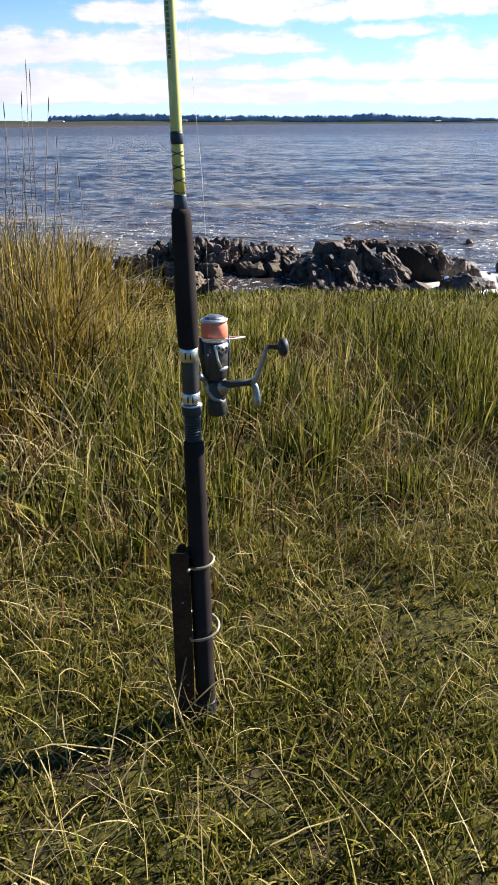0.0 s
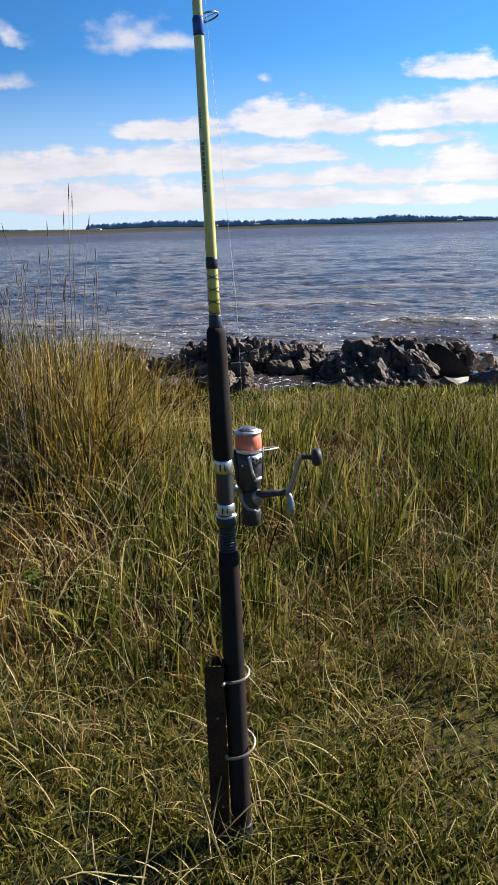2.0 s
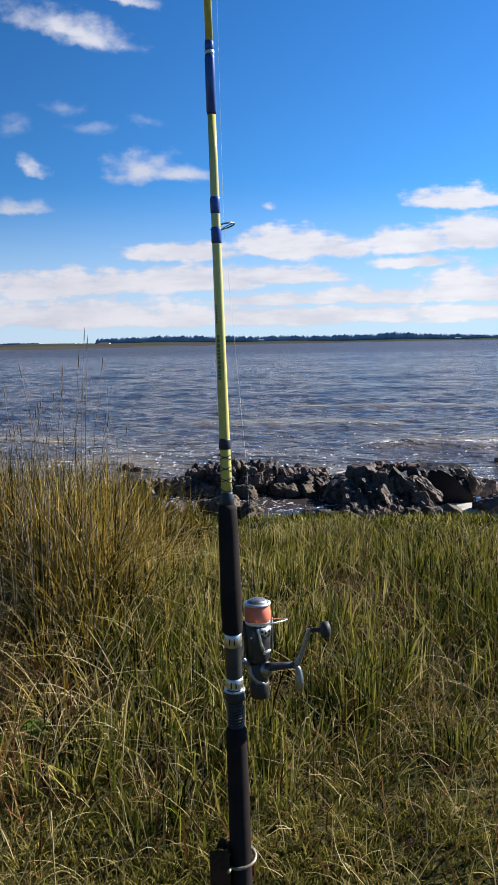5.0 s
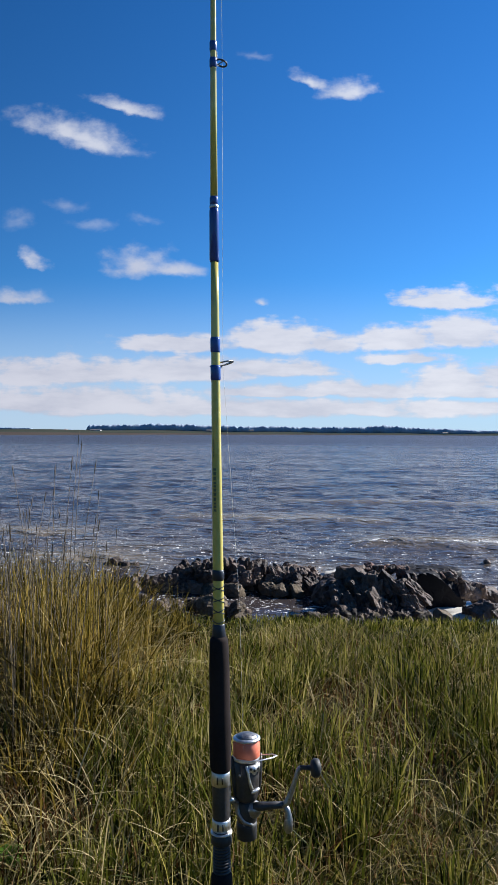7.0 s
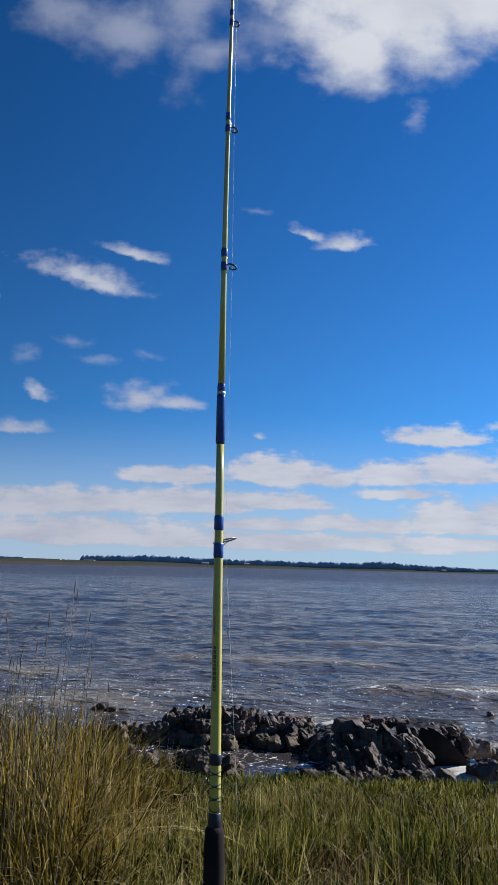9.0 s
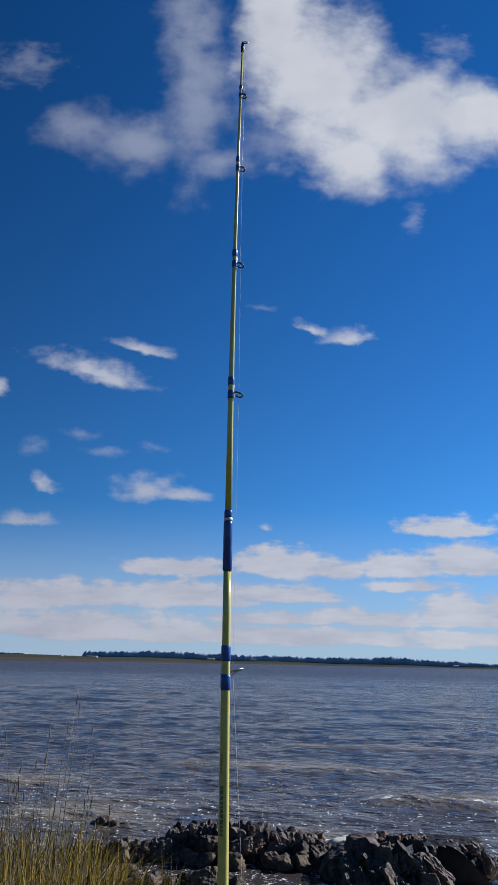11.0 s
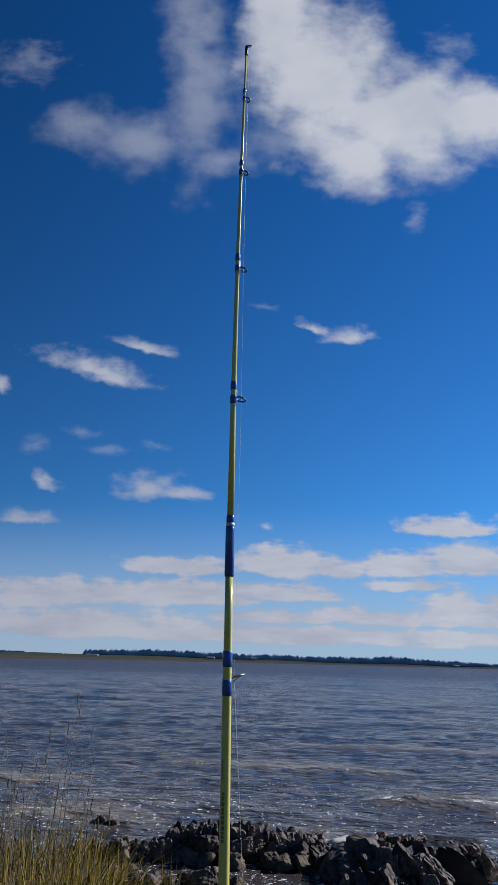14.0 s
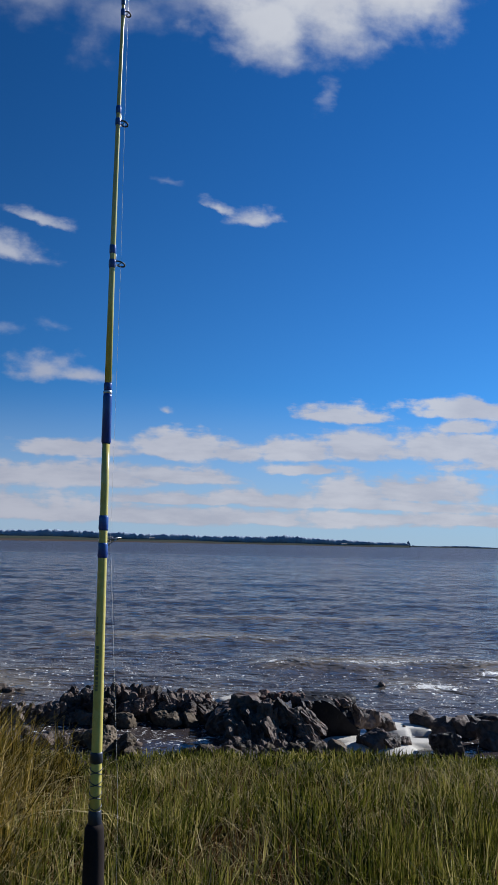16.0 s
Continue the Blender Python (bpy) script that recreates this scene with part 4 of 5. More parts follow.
def build_grass():
    r = np.random.RandomState(77)
    wedge = lambda x, y, a=0.72, b=0.62: np.abs(x) < a + b * np.abs(y)
    # short turf, thin over bare patches
    worn = ((0.66, 2.42, 0.30, 0.15), (1.22, 3.0, 0.25, 0.2), (0.70, 1.78, 0.18, 0.18), (0.78, 1.42, 0.14, 0.22), (0.12, 1.86, 0.10, 0.08), (-0.62, 1.72, 0.12, 0.10))

    def bare(x, y):
        keep = step(wavy(x, y, 42, 3.0) + 0.7 * wavy(x, y, 43, 9.0) + 0.5 * wavy(x, y, 50, 22.0), -1.7, -0.4)
        for cx, cy, rx, ry in worn:
            keep = keep * (1 - 0.88 * np.exp(-(((x - cx) / rx) ** 2 + ((y - cy) / ry) ** 2) * (1 + 0.5 * wavy(x, y, 48, 12.0))))
        return keep

    p, way, out, size = tufts(24000, 10, 0.014, -3.0, 3.0, -0.1, 3.3, lambda x, y: (0.10 + 0.90 * bare(x, y)) * (1 - 0.8 * tall_zone(x, y)) * wedge(x, y), r)
    n = len(p)
    h = r.uniform(0.018, 0.055, n) * (0.7 + 0.35 * size) * (0.85 + 0.4 * step(p[:, 1], 1.2, 2.6))
    blades("turf", p, h, r.uniform(0.0032, 0.0066, n), 0.30 * out * r.uniform(0.2, 1.3, n), r.uniform(0.0, 1.0, n), way, TURF,
           "short trodden olive-green turf with bare patches", segments=3, across=r.uniform(0, 6.283, n))
    p = scatter(110000, -3.0, 3.0, -0.1, 3.3, lambda x, y: (0.18 + 0.82 * bare(x, y)) * (1 - 0.8 * tall_zone(x, y)) * wedge(x, y), r)
    n = len(p)
    blades("low_turf", p, r.uniform(0.012, 0.035, n), r.uniform(0.0030, 0.0062, n), r.uniform(-0.7, 0.8, n), r.uniform(0.0, 1.1, n), r.uniform(0, 6.283, n), TURF,
           "low creeping grass between the turf tufts", segments=2, across=r.uniform(0, 6.283, n))
    # longer blades in loose tufts on the turf
    p = scatter(17000, -2.6, 2.8, 0.2, 3.3, lambda x, y: step(wavy(x, y, 46, 3.5), -0.1, 0.7) * (1 - 0.8 * flattened(x, y)) * wedge(x, y), r)
    n = len(p)
    blades("turf_tufts", p, r.uniform(0.05, 0.15, n), r.uniform(0.0030, 0.0056, n), r.uniform(-0.4, 0.5, n), r.uniform(0.0, 0.9, n), r.uniform(0, 6.283, n), TALL,
           "loose tufts of longer green blades on the turf", across=r.uniform(0, 6.283, n))
    # tall green grass up to the shore
    p, way, out, size = tufts(6200, 25, 0.050, -4.6, 5.0, 1.9, 7.0, lambda x, y: tall_zone(x, y) * on_bank(x, y) * (1 - 0.6 * clump_zone(x, y)) * gaps(x, y) * hollow(x, y) * (1 - 0.6 * flattened(x, y)) * (np.abs(x - 0.4) < 0.7 + 0.64 * y), r)
    n = len(p)
    rim = shore(p[:, 0])
    h = r.uniform(0.09, 0.31, n) * (0.70 + 0.32 * size) * (0.70 + 0.30 * step(p[:, 1], 2.6, 3.4)) * (1 - 0.78 * step(p[:, 1], rim - 2.0, rim - 0.1)) * (1 - 0.45 * flattened(p[:, 0], p[:, 1]))
    blades("tall_grass", p, h, r.uniform(0.0046, 0.0098, n), 0.05 * out + r.normal(0, 0.10, n), 0.9 * r.uniform(0.0, 1.0, n) ** 2.6, way, TALL,
           "dense knee-high green grass growing to the shore", segments=4, across=r.uniform(0, 6.283, n))
    # short grass that hangs over the rim of the bank
    p = scatter(30000, -4.6, 5.0, 5.4, 6.9, lambda x, y: on_bank(x, y, 0.26) * (0.3 + 0.7 * gaps(x, y)), r)
    n = len(p)
    blades("rim_grass", p, r.uniform(0.03, 0.10, n), r.uniform(0.006, 0.012, n), r.normal(0, 0.25, n), r.uniform(0.0, 1.0, n), r.uniform(0, 6.283, n), TALL,
           "short green grass hanging over the rim of the bank", segments=3, across=r.uniform(0, 6.283, n))
    # golden tussock, highest on the far side from the rod
    p, way, out, size = tufts(3600, 22, 0.045, -3.6, 0.3, 2.2, 6.4, lambda x, y: clump_zone(x, y) * (1 - 0.85 * flattened(x, y)) * on_bank(x, y) * hollow(x, y) * (0.25 + 0.75 * gaps(x + 5, y)), r)
    n = len(p)
    swell = 0.30 + 0.44 * step(-p[:, 0], 0.25, 1.15) * step(p[:, 1], 3.0, 4.0) * (1 - 0.4 * step(p[:, 1], 4.6, 6.0))
    h = r.uniform(0.40, 1.12, n) * swell * (0.85 + 0.15 * size)
    blades("golden_tussock", p, h, r.uniform(0.0050, 0.0100, n), 0.07 * out + r.normal(0, 0.11, n), 1.05 * r.uniform(0.0, 1.0, n) ** 2.0, way, GOLD,
           "thick golden-green tussock of waist-high grass", segments=5, across=r.uniform(0, 6.283, n))
    # dead brown leaves low among the tall grass
    p = scatter(34000, -3.4, 4.0, 1.8, 6.2, lambda x, y: (0.30 + 0.45 * step(wavy(x, y, 47, 2.2), -0.2, 0.7) + 0.55 * flattened(x, y)) * tall_zone(x, y + 0.4) * on_bank(x, y, -0.8) * wedge(x, y), r)
    n = len(p)
    blades("dead_undergrowth", p, r.uniform(0.06, 0.22, n), r.uniform(0.0040, 0.0085, n), r.uniform(-0.8, 0.9, n), r.uniform(0.0, 1.1, n), r.uniform(0, 6.283, n), BROWN,
           "dead brown leaves tangled under the tall grass", across=r.uniform(0, 6.283, n))
    # dry straws that arch over the rest
    p = scatter(23000, -3.2, 3.4, 0.2, 6.0, lambda x, y: (0.09 + 0.6 * tall_zone(x, y) - 0.10 * flattened(x, y)) * on_bank(x, y, -0.5) * wedge(x, y), r)
    n = len(p)
    tall = tall_zone(p[:, 0], p[:, 1])
    h = r.uniform(0.06, 0.17, n) * (1 - tall) + tall * r.uniform(0.14, 0.36, n) * (1 + 0.8 * clump_zone(p[:, 0], p[:, 1]) * (1 - flattened(p[:, 0], p[:, 1])))
    h = h * (1 - 0.6 * step(p[:, 1], shore(p[:, 0]) - 1.6, shore(p[:, 0])))
    blades("dry_straws", p, h, r.uniform(0.0024, 0.0040, n) * (1 + 0.5 * tall), r.uniform(0.0, 0.55, n), r.uniform(0.1, 1.3, n), r.uniform(0, 6.283, n), STRAW,
           "pale dry grass straws bowed over the turf", segments=7, across=r.uniform(0, 6.283, n))
    # bleached curled straws through the tussock
    p = scatter(2500, -2.0, 0.2, 2.3, 5.2, lambda x, y: np.maximum(clump_zone(x, y) * (1 - 0.7 * flattened(x, y)), 0.3 * flattened(x, y)) * on_bank(x, y, -0.5), r)
    n = len(p)
    low = flattened(p[:, 0], p[:, 1])
    blades("curled_straws", p, (0.2 + 0.45 * (1 - low)) * r.uniform(0.5, 1.15, n), r.uniform(0.004, 0.008, n), r.uniform(0.0, 0.35, n), r.uniform(0.5, 1.5, n), r.uniform(0, 6.283, n), STRAW,
           "bleached curled straws through the golden tussock", segments=7, across=r.uniform(0, 6.283, n))
    # thin straws that curl over in the trodden grass
    p = scatter(1150, -1.5, 1.4, 1.1, 3.2, lambda x, y: (0.30 + 0.5 * step(-x, -0.3, 0.4)) * (np.abs(x) < 0.5 + 0.5 * y), r)
    n = len(p)
    blades("arched_straws", p, r.uniform(0.09, 0.22, n), r.uniform(0.0022, 0.0040, n), r.uniform(0.0, 0.4, n), r.uniform(0.7, 1.7, n), r.uniform(0, 6.283, n), STRAW,
           "thin bleached straws curling over the trodden grass", segments=9, across=r.uniform(0, 6.283, n))
    # straws lying on the turf
    p = scatter(3600, -1.8, 2.0, 0.4, 2.9, lambda x, y: 0.8 * (np.abs(x) < 0.5 + 0.6 * y), r)
    n = len(p)
    p[:, 2] += r.uniform(0.015, 0.06, n)
    blades("fallen_straws", p, r.uniform(0.04, 0.20, n), r.uniform(0.0020, 0.0040, n), r.uniform(0.5, 0.9, n), r.uniform(-0.6, 0.8, n), r.uniform(0, 6.283, n), STRAW,
           "pale broken straws lying on the turf", segments=5, across=r.uniform(0, 6.283, n))
    # coarse turf off to the sides and behind
    p, way, out, size = tufts(7000, 14, 0.06, -7.5, 7.5, -5.0, 6.8, lambda x, y: on_bank(x, y) * (0.35 + 0.65 * gaps(x, y)) * ((np.abs(x) > 0.55 + 0.6 * y) | (y < -0.1)), r)
    n = len(p)
    h = r.uniform(0.05, 0.16, n) * (0.7 + 0.35 * size) * (0.8 + 1.0 * tall_zone(p[:, 0], p[:, 1]))
    blades("coarse_grass", p, h, r.uniform(0.010, 0.022, n), 0.25 * out * r.uniform(0.3, 1.2, n), r.uniform(0.0, 0.9, n), way, TURF,
           "coarse green grass spreading along the bank", segments=3, across=r.uniform(0, 6.283, n))


def build_stalks():
    r = random.Random(9)
    for i in range(90):
        x, y = -1.22 + r.gauss(0, 0.26), 3.85 + r.gauss(0, 0.35)
        h = r.uniform(0.72, 1.18) if i > 5 else r.uniform(1.28, 1.56)
        if i < 6:
            x, y = -0.95 + r.gauss(0, 0.10), 3.8 + r.gauss(0, 0.12)
        z = float(ground_z(np.array(x), np.array(y)))
        stalk = thing("reed_stalk", "thin dry brown reed stalk rising from the tussock", "reed", "reed stalks in the tussock", at=(x, y, z - 0.01))
        lx, ly = r.uniform(-0.1, 0.1), r.uniform(-0.08, 0.08)
        pts = [Vector((lx * h * k * k, ly * h * k * k, h * k)) for k in (0, 0.25, 0.5, 0.75, 1.0)]
        part("stem", tube(bmesh.new(), pts, [0.0024, 0.0022, 0.0019, 0.0016, 0.0009], 5), STALK, stalk)
        head = [pts[-1] + (pts[-1] - pts[-2]) * (k - 0.6) * 0.22 for k in (0, 0.35, 0.7, 1.0)]
        part("seed_head", tube(bmesh.new(), head, [0.0012, 0.0026, 0.0022, 0.0006], 6), STALK, stalk, "feathery brown seed head")


def build_weed(x, y, leaves, size, seed):
    """A low rosette of broad leaves."""
    r = random.Random(seed)
    weed = thing("weed", "low broad-leaved green weed in the grass", "plant", "broad-leaved weeds", at=(x, y, float(ground_z(np.array(x), np.array(y)))))
    for k in range(leaves):
        bm = bmesh.new()
        a, long, rise = 2.4 * k + r.uniform(-0.3, 0.3), size * r.uniform(0.7, 1.1), r.uniform(0.5, 1.3)
        d, side = Vector((math.cos(a), math.sin(a), 0)), Vector((-math.sin(a), math.cos(a), 0))
        rows = []
        for i in range(7):
            s = i / 6
            c = d * long * s + Vector((0, 0, 0.03 + long * (rise * s - 0.9 * rise * s * s)))
            w = long * 0.26 * math.sin(math.pi * min(1.0, s * 0.92 + 0.05)) ** 0.8
            rows.append([bm.verts.new(c + side * w * q + Vector((0, 0, abs(q) * w * 0.35))) for q in (-1, -0.5, 0, 0.5, 1)])
        for p, q in zip(rows, rows[1:]):
            for i in range(4):
                bm.faces.new((p[i], p[i + 1], q[i + 1], q[i]))
        part("leaf", bm, LEAF, weed)


def build_bent_straws():
    """Long straws bent over by hand's breadth about the holder."""
    r = random.Random(31)
    for x, y, a, long, arch in ((-0.10, 1.40, 0.5, 0.30, 0.10), (-0.02, 1.36, 2.2, 0.26, 0.16), (-0.07, 1.42, 1.2, 0.24, 0.20), (0.06, 1.33, -0.6, 0.34, 0.07), (-0.20, 1.38, 3.6, 0.30, 0.08), (0.20, 1.75, 0.2, 0.36, 0.12),
                               (0.34, 1.45, 2.7, 0.40, 0.06), (-0.30, 1.62, 4.6, 0.30, 0.14), (-0.46, 1.75, 1.9, 0.28, 0.24), (0.12, 2.22, 1.1, 0.26, 0.26), (0.45, 2.02, 0.1, 0.42, 0.10), (0.55, 2.65, -0.2, 0.46, 0.12), (-0.5, 2.2, 5.5, 0.34, 0.18), (0.30, 1.20, -2.6, 0.36, 0.05)):
        d = Vector((math.cos(a), math.sin(a), 0))
        z = float(ground_z(np.array(x), np.array(y)))
        pts = []
        for k in range(11):
            s = k / 10
            wob = Vector((r.uniform(-1, 1), r.uniform(-1, 1), 0)) * 0.004
            pts.append(Vector((x, y, z)) + d * long * (s + 0.15 * math.sin(5 * s)) + wob + Vector((0, 0, 4 * arch * s * (1 - s) * (1.3 - 0.6 * s) + 0.015)))
        ob = part("bent_straw", tube(bmesh.new(), pts, [0.0019] * 9 + [0.0013, 0.0006], 5), STRAW)
        tagged(ob, "long pale straw bent over the turf", "straw", "bent straws round the rod holder")


# ---- rod, reel, line and holder ----
def rod_axis(h):
    s = h - 0.03
    return Vector((0.0008 - 0.01154 * s - 0.00937 * s * s + 0.0034 * s ** 3, 1.5 + 0.1166 * s - 0.0359 * s * s - 0.00585 * s ** 3, h))


def rod_radius(h):
    """Bare blank, tapering to the tip."""
    return 0.0108 - 0.00497 * (h - 1.26)


def bar_on_rod(h0, h1, angle, wide, proud=0.0004):
    """A thin raised mark lying on the blank."""
    bm = bmesh.new()
    rows = []
    for h in (h0, h1):
        c, r = rod_axis(h), rod_radius(h) + proud
        rows.append([bm.verts.new(c + Vector((math.cos(angle + k * wide) * r, math.sin(angle + k * wide) * r, 0))) for k in (-0.5, 0, 0.5)])
    for k in (0, 1):
        bm.faces.new((rows[0][k], rows[0][k + 1], rows[1][k + 1], rows[1][k]))
    return bm


GUIDES = [(1.690, 0.0235, (1.656, 1.683), (1.711, 1.738), 69, 14), (2.255, 0.0108, (2.243, 2.260), (2.272, 2.289), 28, 0), (2.538, 0.0085, (2.530, 2.544), (2.554, 2.568), 28, 0),
          (2.752, 0.0068, (2.744, 2.757), (2.765, 2.776), 30, 0), (2.914, 0.0058, (2.908, 2.918), (2.925, 2.935), 32, 0)]


def ring_points(c, radius, tilt, sides=20, aspect=1.0):
    return [c + tilt @ Vector((math.cos(2 * math.pi * k / sides) * radius, math.sin(2 * math.pi * k / sides) * radius * aspect, 0)) for k in range(sides)]


def build_rod():
    rod = thing("fishing_rod", "long lime-yellow surf fishing rod with black grips in an iron holder", "fishing rod")

    def turned(name, profile, material, label="", sides=24):
        return part(name, lathe(bmesh.new(), profile, rod_axis, sides), material, rod, label)

    turned("butt_cap", [(-0.03, 0.019), (-0.028, 0.0240), (0.045, 0.0246), (0.050, 0.0230)], BLACK, "black rubber butt cap")
    turned("rear_grip", [(-0.02, 0.0218), (0.046, 0.0222), (0.2, 0.0226), (0.45, 0.0224), (0.60, 0.0218), (0.672, 0.0212), (0.680, 0.0205), (0.684, 0.0175)], GRIP, "long black foam grip")
    seat = turned("reel_seat", [(0.682, 0.0155), (0.74, 0.0158), (0.77, 0.0168), (0.80, 0.0172), (0.85, 0.0170), (0.886, 0.0168)], GRAPHITE, "black reel seat")
    bm = bmesh.new()
    for k in range(9):
        h = 0.686 + 0.006 * k
        lathe(bm, [(h, 0.0158), (h + 0.0015, 0.0178), (h + 0.003, 0.0178), (h + 0.0045, 0.0158)], rod_axis, 24)
    part("screw_thread", bm, GRAPHITE, seat)
    part("lock_nut", lathe(bmesh.new(), [(0.740, 0.0180), (0.742, 0.0206), (0.7585, 0.0206), (0.7605, 0.0190)], rod_axis, 24), BLACK, seat)
    part("lock_ring", lathe(bmesh.new(), [(0.7605, 0.0190), (0.761, 0.0216), (0.7635, 0.0216), (0.764, 0.0190)], rod_axis, 28), CHROME, seat, "thin bright lock ring")
    for h0, h1 in ((0.766, 0.789), (0.854, 0.882)):
        hood = part("hood", lathe(bmesh.new(), [(h0, 0.0172), (h0 + 0.001, 0.0186), (h1 - 0.002, 0.0182), (h1, 0.0170)], rod_axis, 28), CHROME, seat, "bright aluminium hood")
        for side in (-0.006, 0.004):
            bm = bmesh.new()
            c = rod_axis((h0 + h1) / 2) + Vector((side, -0.0176, 0))
            bmesh.ops.create_cube(bm, size=1, matrix=Matrix.Translation(c) @ Matrix.Diagonal((0.0028, 0.003, 0.013, 1)))
            part("slot", bm, BLACK, hood)
    turned("fore_grip", [(0.882, 0.0185), (0.887, 0.0208), (0.95, 0.0220), (0.995, 0.0208), (1.02, 0.0205), (1.09, 0.0202), (1.138, 0.0185), (1.147, 0.0150)], GRIP, "waisted black foam fore grip")
    turned("winding_check", [(1.145, 0.0130), (1.147, 0.0136), (1.170, 0.0122), (1.172, 0.0112)], DARK_THREAD)
    turned("lower_blank", [(1.166, 0.0112)] + [(h, rod_radius(h)) for h in (1.22, 1.26, 1.30, 1.34, 1.38, 1.42, 1.46, 1.5, 1.55, 1.6, 1.7, 1.8, 1.892)], BLANK, "lime-yellow lacquered blank")
    turned("upper_blank", [(h, rod_radius(h)) for h in (1.985, 2.2, 2.4, 2.6, 2.8, 3.028)], BLANK, "slim lime-yellow tip section", 18)
    # crossed thread over the yellow butt wrap
    for sign in (1, -1):
        pts = []
        for k in range(121):
            h = 1.174 + 0.086 * k / 120
            a = sign * (2 * math.pi * 3.75 * k / 120) - math.pi / 2
            pts.append(rod_axis(h) + Vector((math.cos(a), math.sin(a), 0)) * (rod_radius(h) + 0.0004))
        part("cross_thread", tube(bmesh.new(), pts, 0.0010, 5), DARK_THREAD, rod, "dark thread crossed over the yellow blank")

    def wrap(h0, h1, material=THREAD, more=0.0013):
        r0, r1 = rod_radius(h0) + more, rod_radius(h1) + more
        turned("thread_wrap", [(h0 - 0.002, r0 - more), (h0 + 0.002, r0), (h1 - 0.002, r1), (h1 + 0.002, r1 - more)], material, "dark blue thread wrap", 20)

    wrap(1.260, 1.278, DARK_THREAD)
    turned("ferrule", [(1.884, 0.0080), (1.888, 0.0098), (1.980, 0.0092), (1.987, 0.0082)], THREAD, "dark blue ferrule joining the two sections")
    turned("ferrule_ring", [(1.985, 0.0078), (1.987, 0.0090), (1.991, 0.0090), (1.993, 0.0078)], CHROME)
    wrap(1.993, 2.007)
    # guides: height of ring, ring radius, two wraps, turn round the rod, roll of the ring
    for h, size, lo, hi, side, roll in GUIDES:
        wrap(*lo), wrap(*hi)
        d = Vector((math.cos(radians(side)), math.sin(radians(side)), 0))
        base, r = rod_axis(h), rod_radius(h)
        c = base + d * (r + size)
        s = d.cross(Vector((0, 0, 1)))
        tilt = Matrix.Rotation(radians(-roll), 3, d) @ Matrix.Rotation(radians(2 if size > 0.02 else -15), 3, s)
        guide = part("line_guide", tube(bmesh.new(), ring_points(c, size, tilt), size * 0.05 + (0.0004 if size > 0.02 else 0.0012), 8, True), STEEL if size > 0.02 else GRAPHITE, rod, "wire ring guide")
        mid_lo, mid_hi = rod_axis((lo[0] + lo[1]) / 2) + d * (rod_radius(lo[0]) + 0.0006), rod_axis((hi[0] + hi[1]) / 2) + d * (rod_radius(hi[0]) + 0.0006)
        for k in (-1, 1):
            part("guide_leg", tube(bmesh.new(), [mid_lo, base + d * (r + 0.003) + Vector((0, 0, -0.006)) + s * k * size * 0.4, c + tilt @ (s * k * size)], 0.0009, 6), STEEL, guide)
        part("guide_foot", tube(bmesh.new(), [mid_hi, base + d * (r + 0.002) + Vector((0, 0, 0.004)), c + tilt @ (-d * size)], 0.0009, 6), STEEL, guide)
    top = rod_axis(3.024)
    tip = turned("tip_tube", [(3.008, 0.0030), (3.010, 0.0038), (3.026, 0.0036), (3.030, 0.0018)], DARK_THREAD)
    part("tip_ring", tube(bmesh.new(), ring_points(top + Vector((0.0055, 0.002, 0.008)), 0.0058, Matrix.Rotation(radians(60), 3, "X"), 16), 0.0012, 6, True), STEEL, tip)
    # maker's lettering, worn past reading
    h = 1.396
    r = random.Random(4)
    while h < 1.484:
        tall = r.uniform(0.004, 0.008)
        part("lettering", bar_on_rod(h, h + tall, math.radians(246), 0.6), INK, rod, "worn grey lettering")
        h += tall + r.uniform(0.0015, 0.003)
    for k in range(6):
        part("lettering", bar_on_rod(1.505 + 0.006 * k, 1.5085 + 0.006 * k, math.radians(236), 0.35), INK, rod, "worn grey lettering")


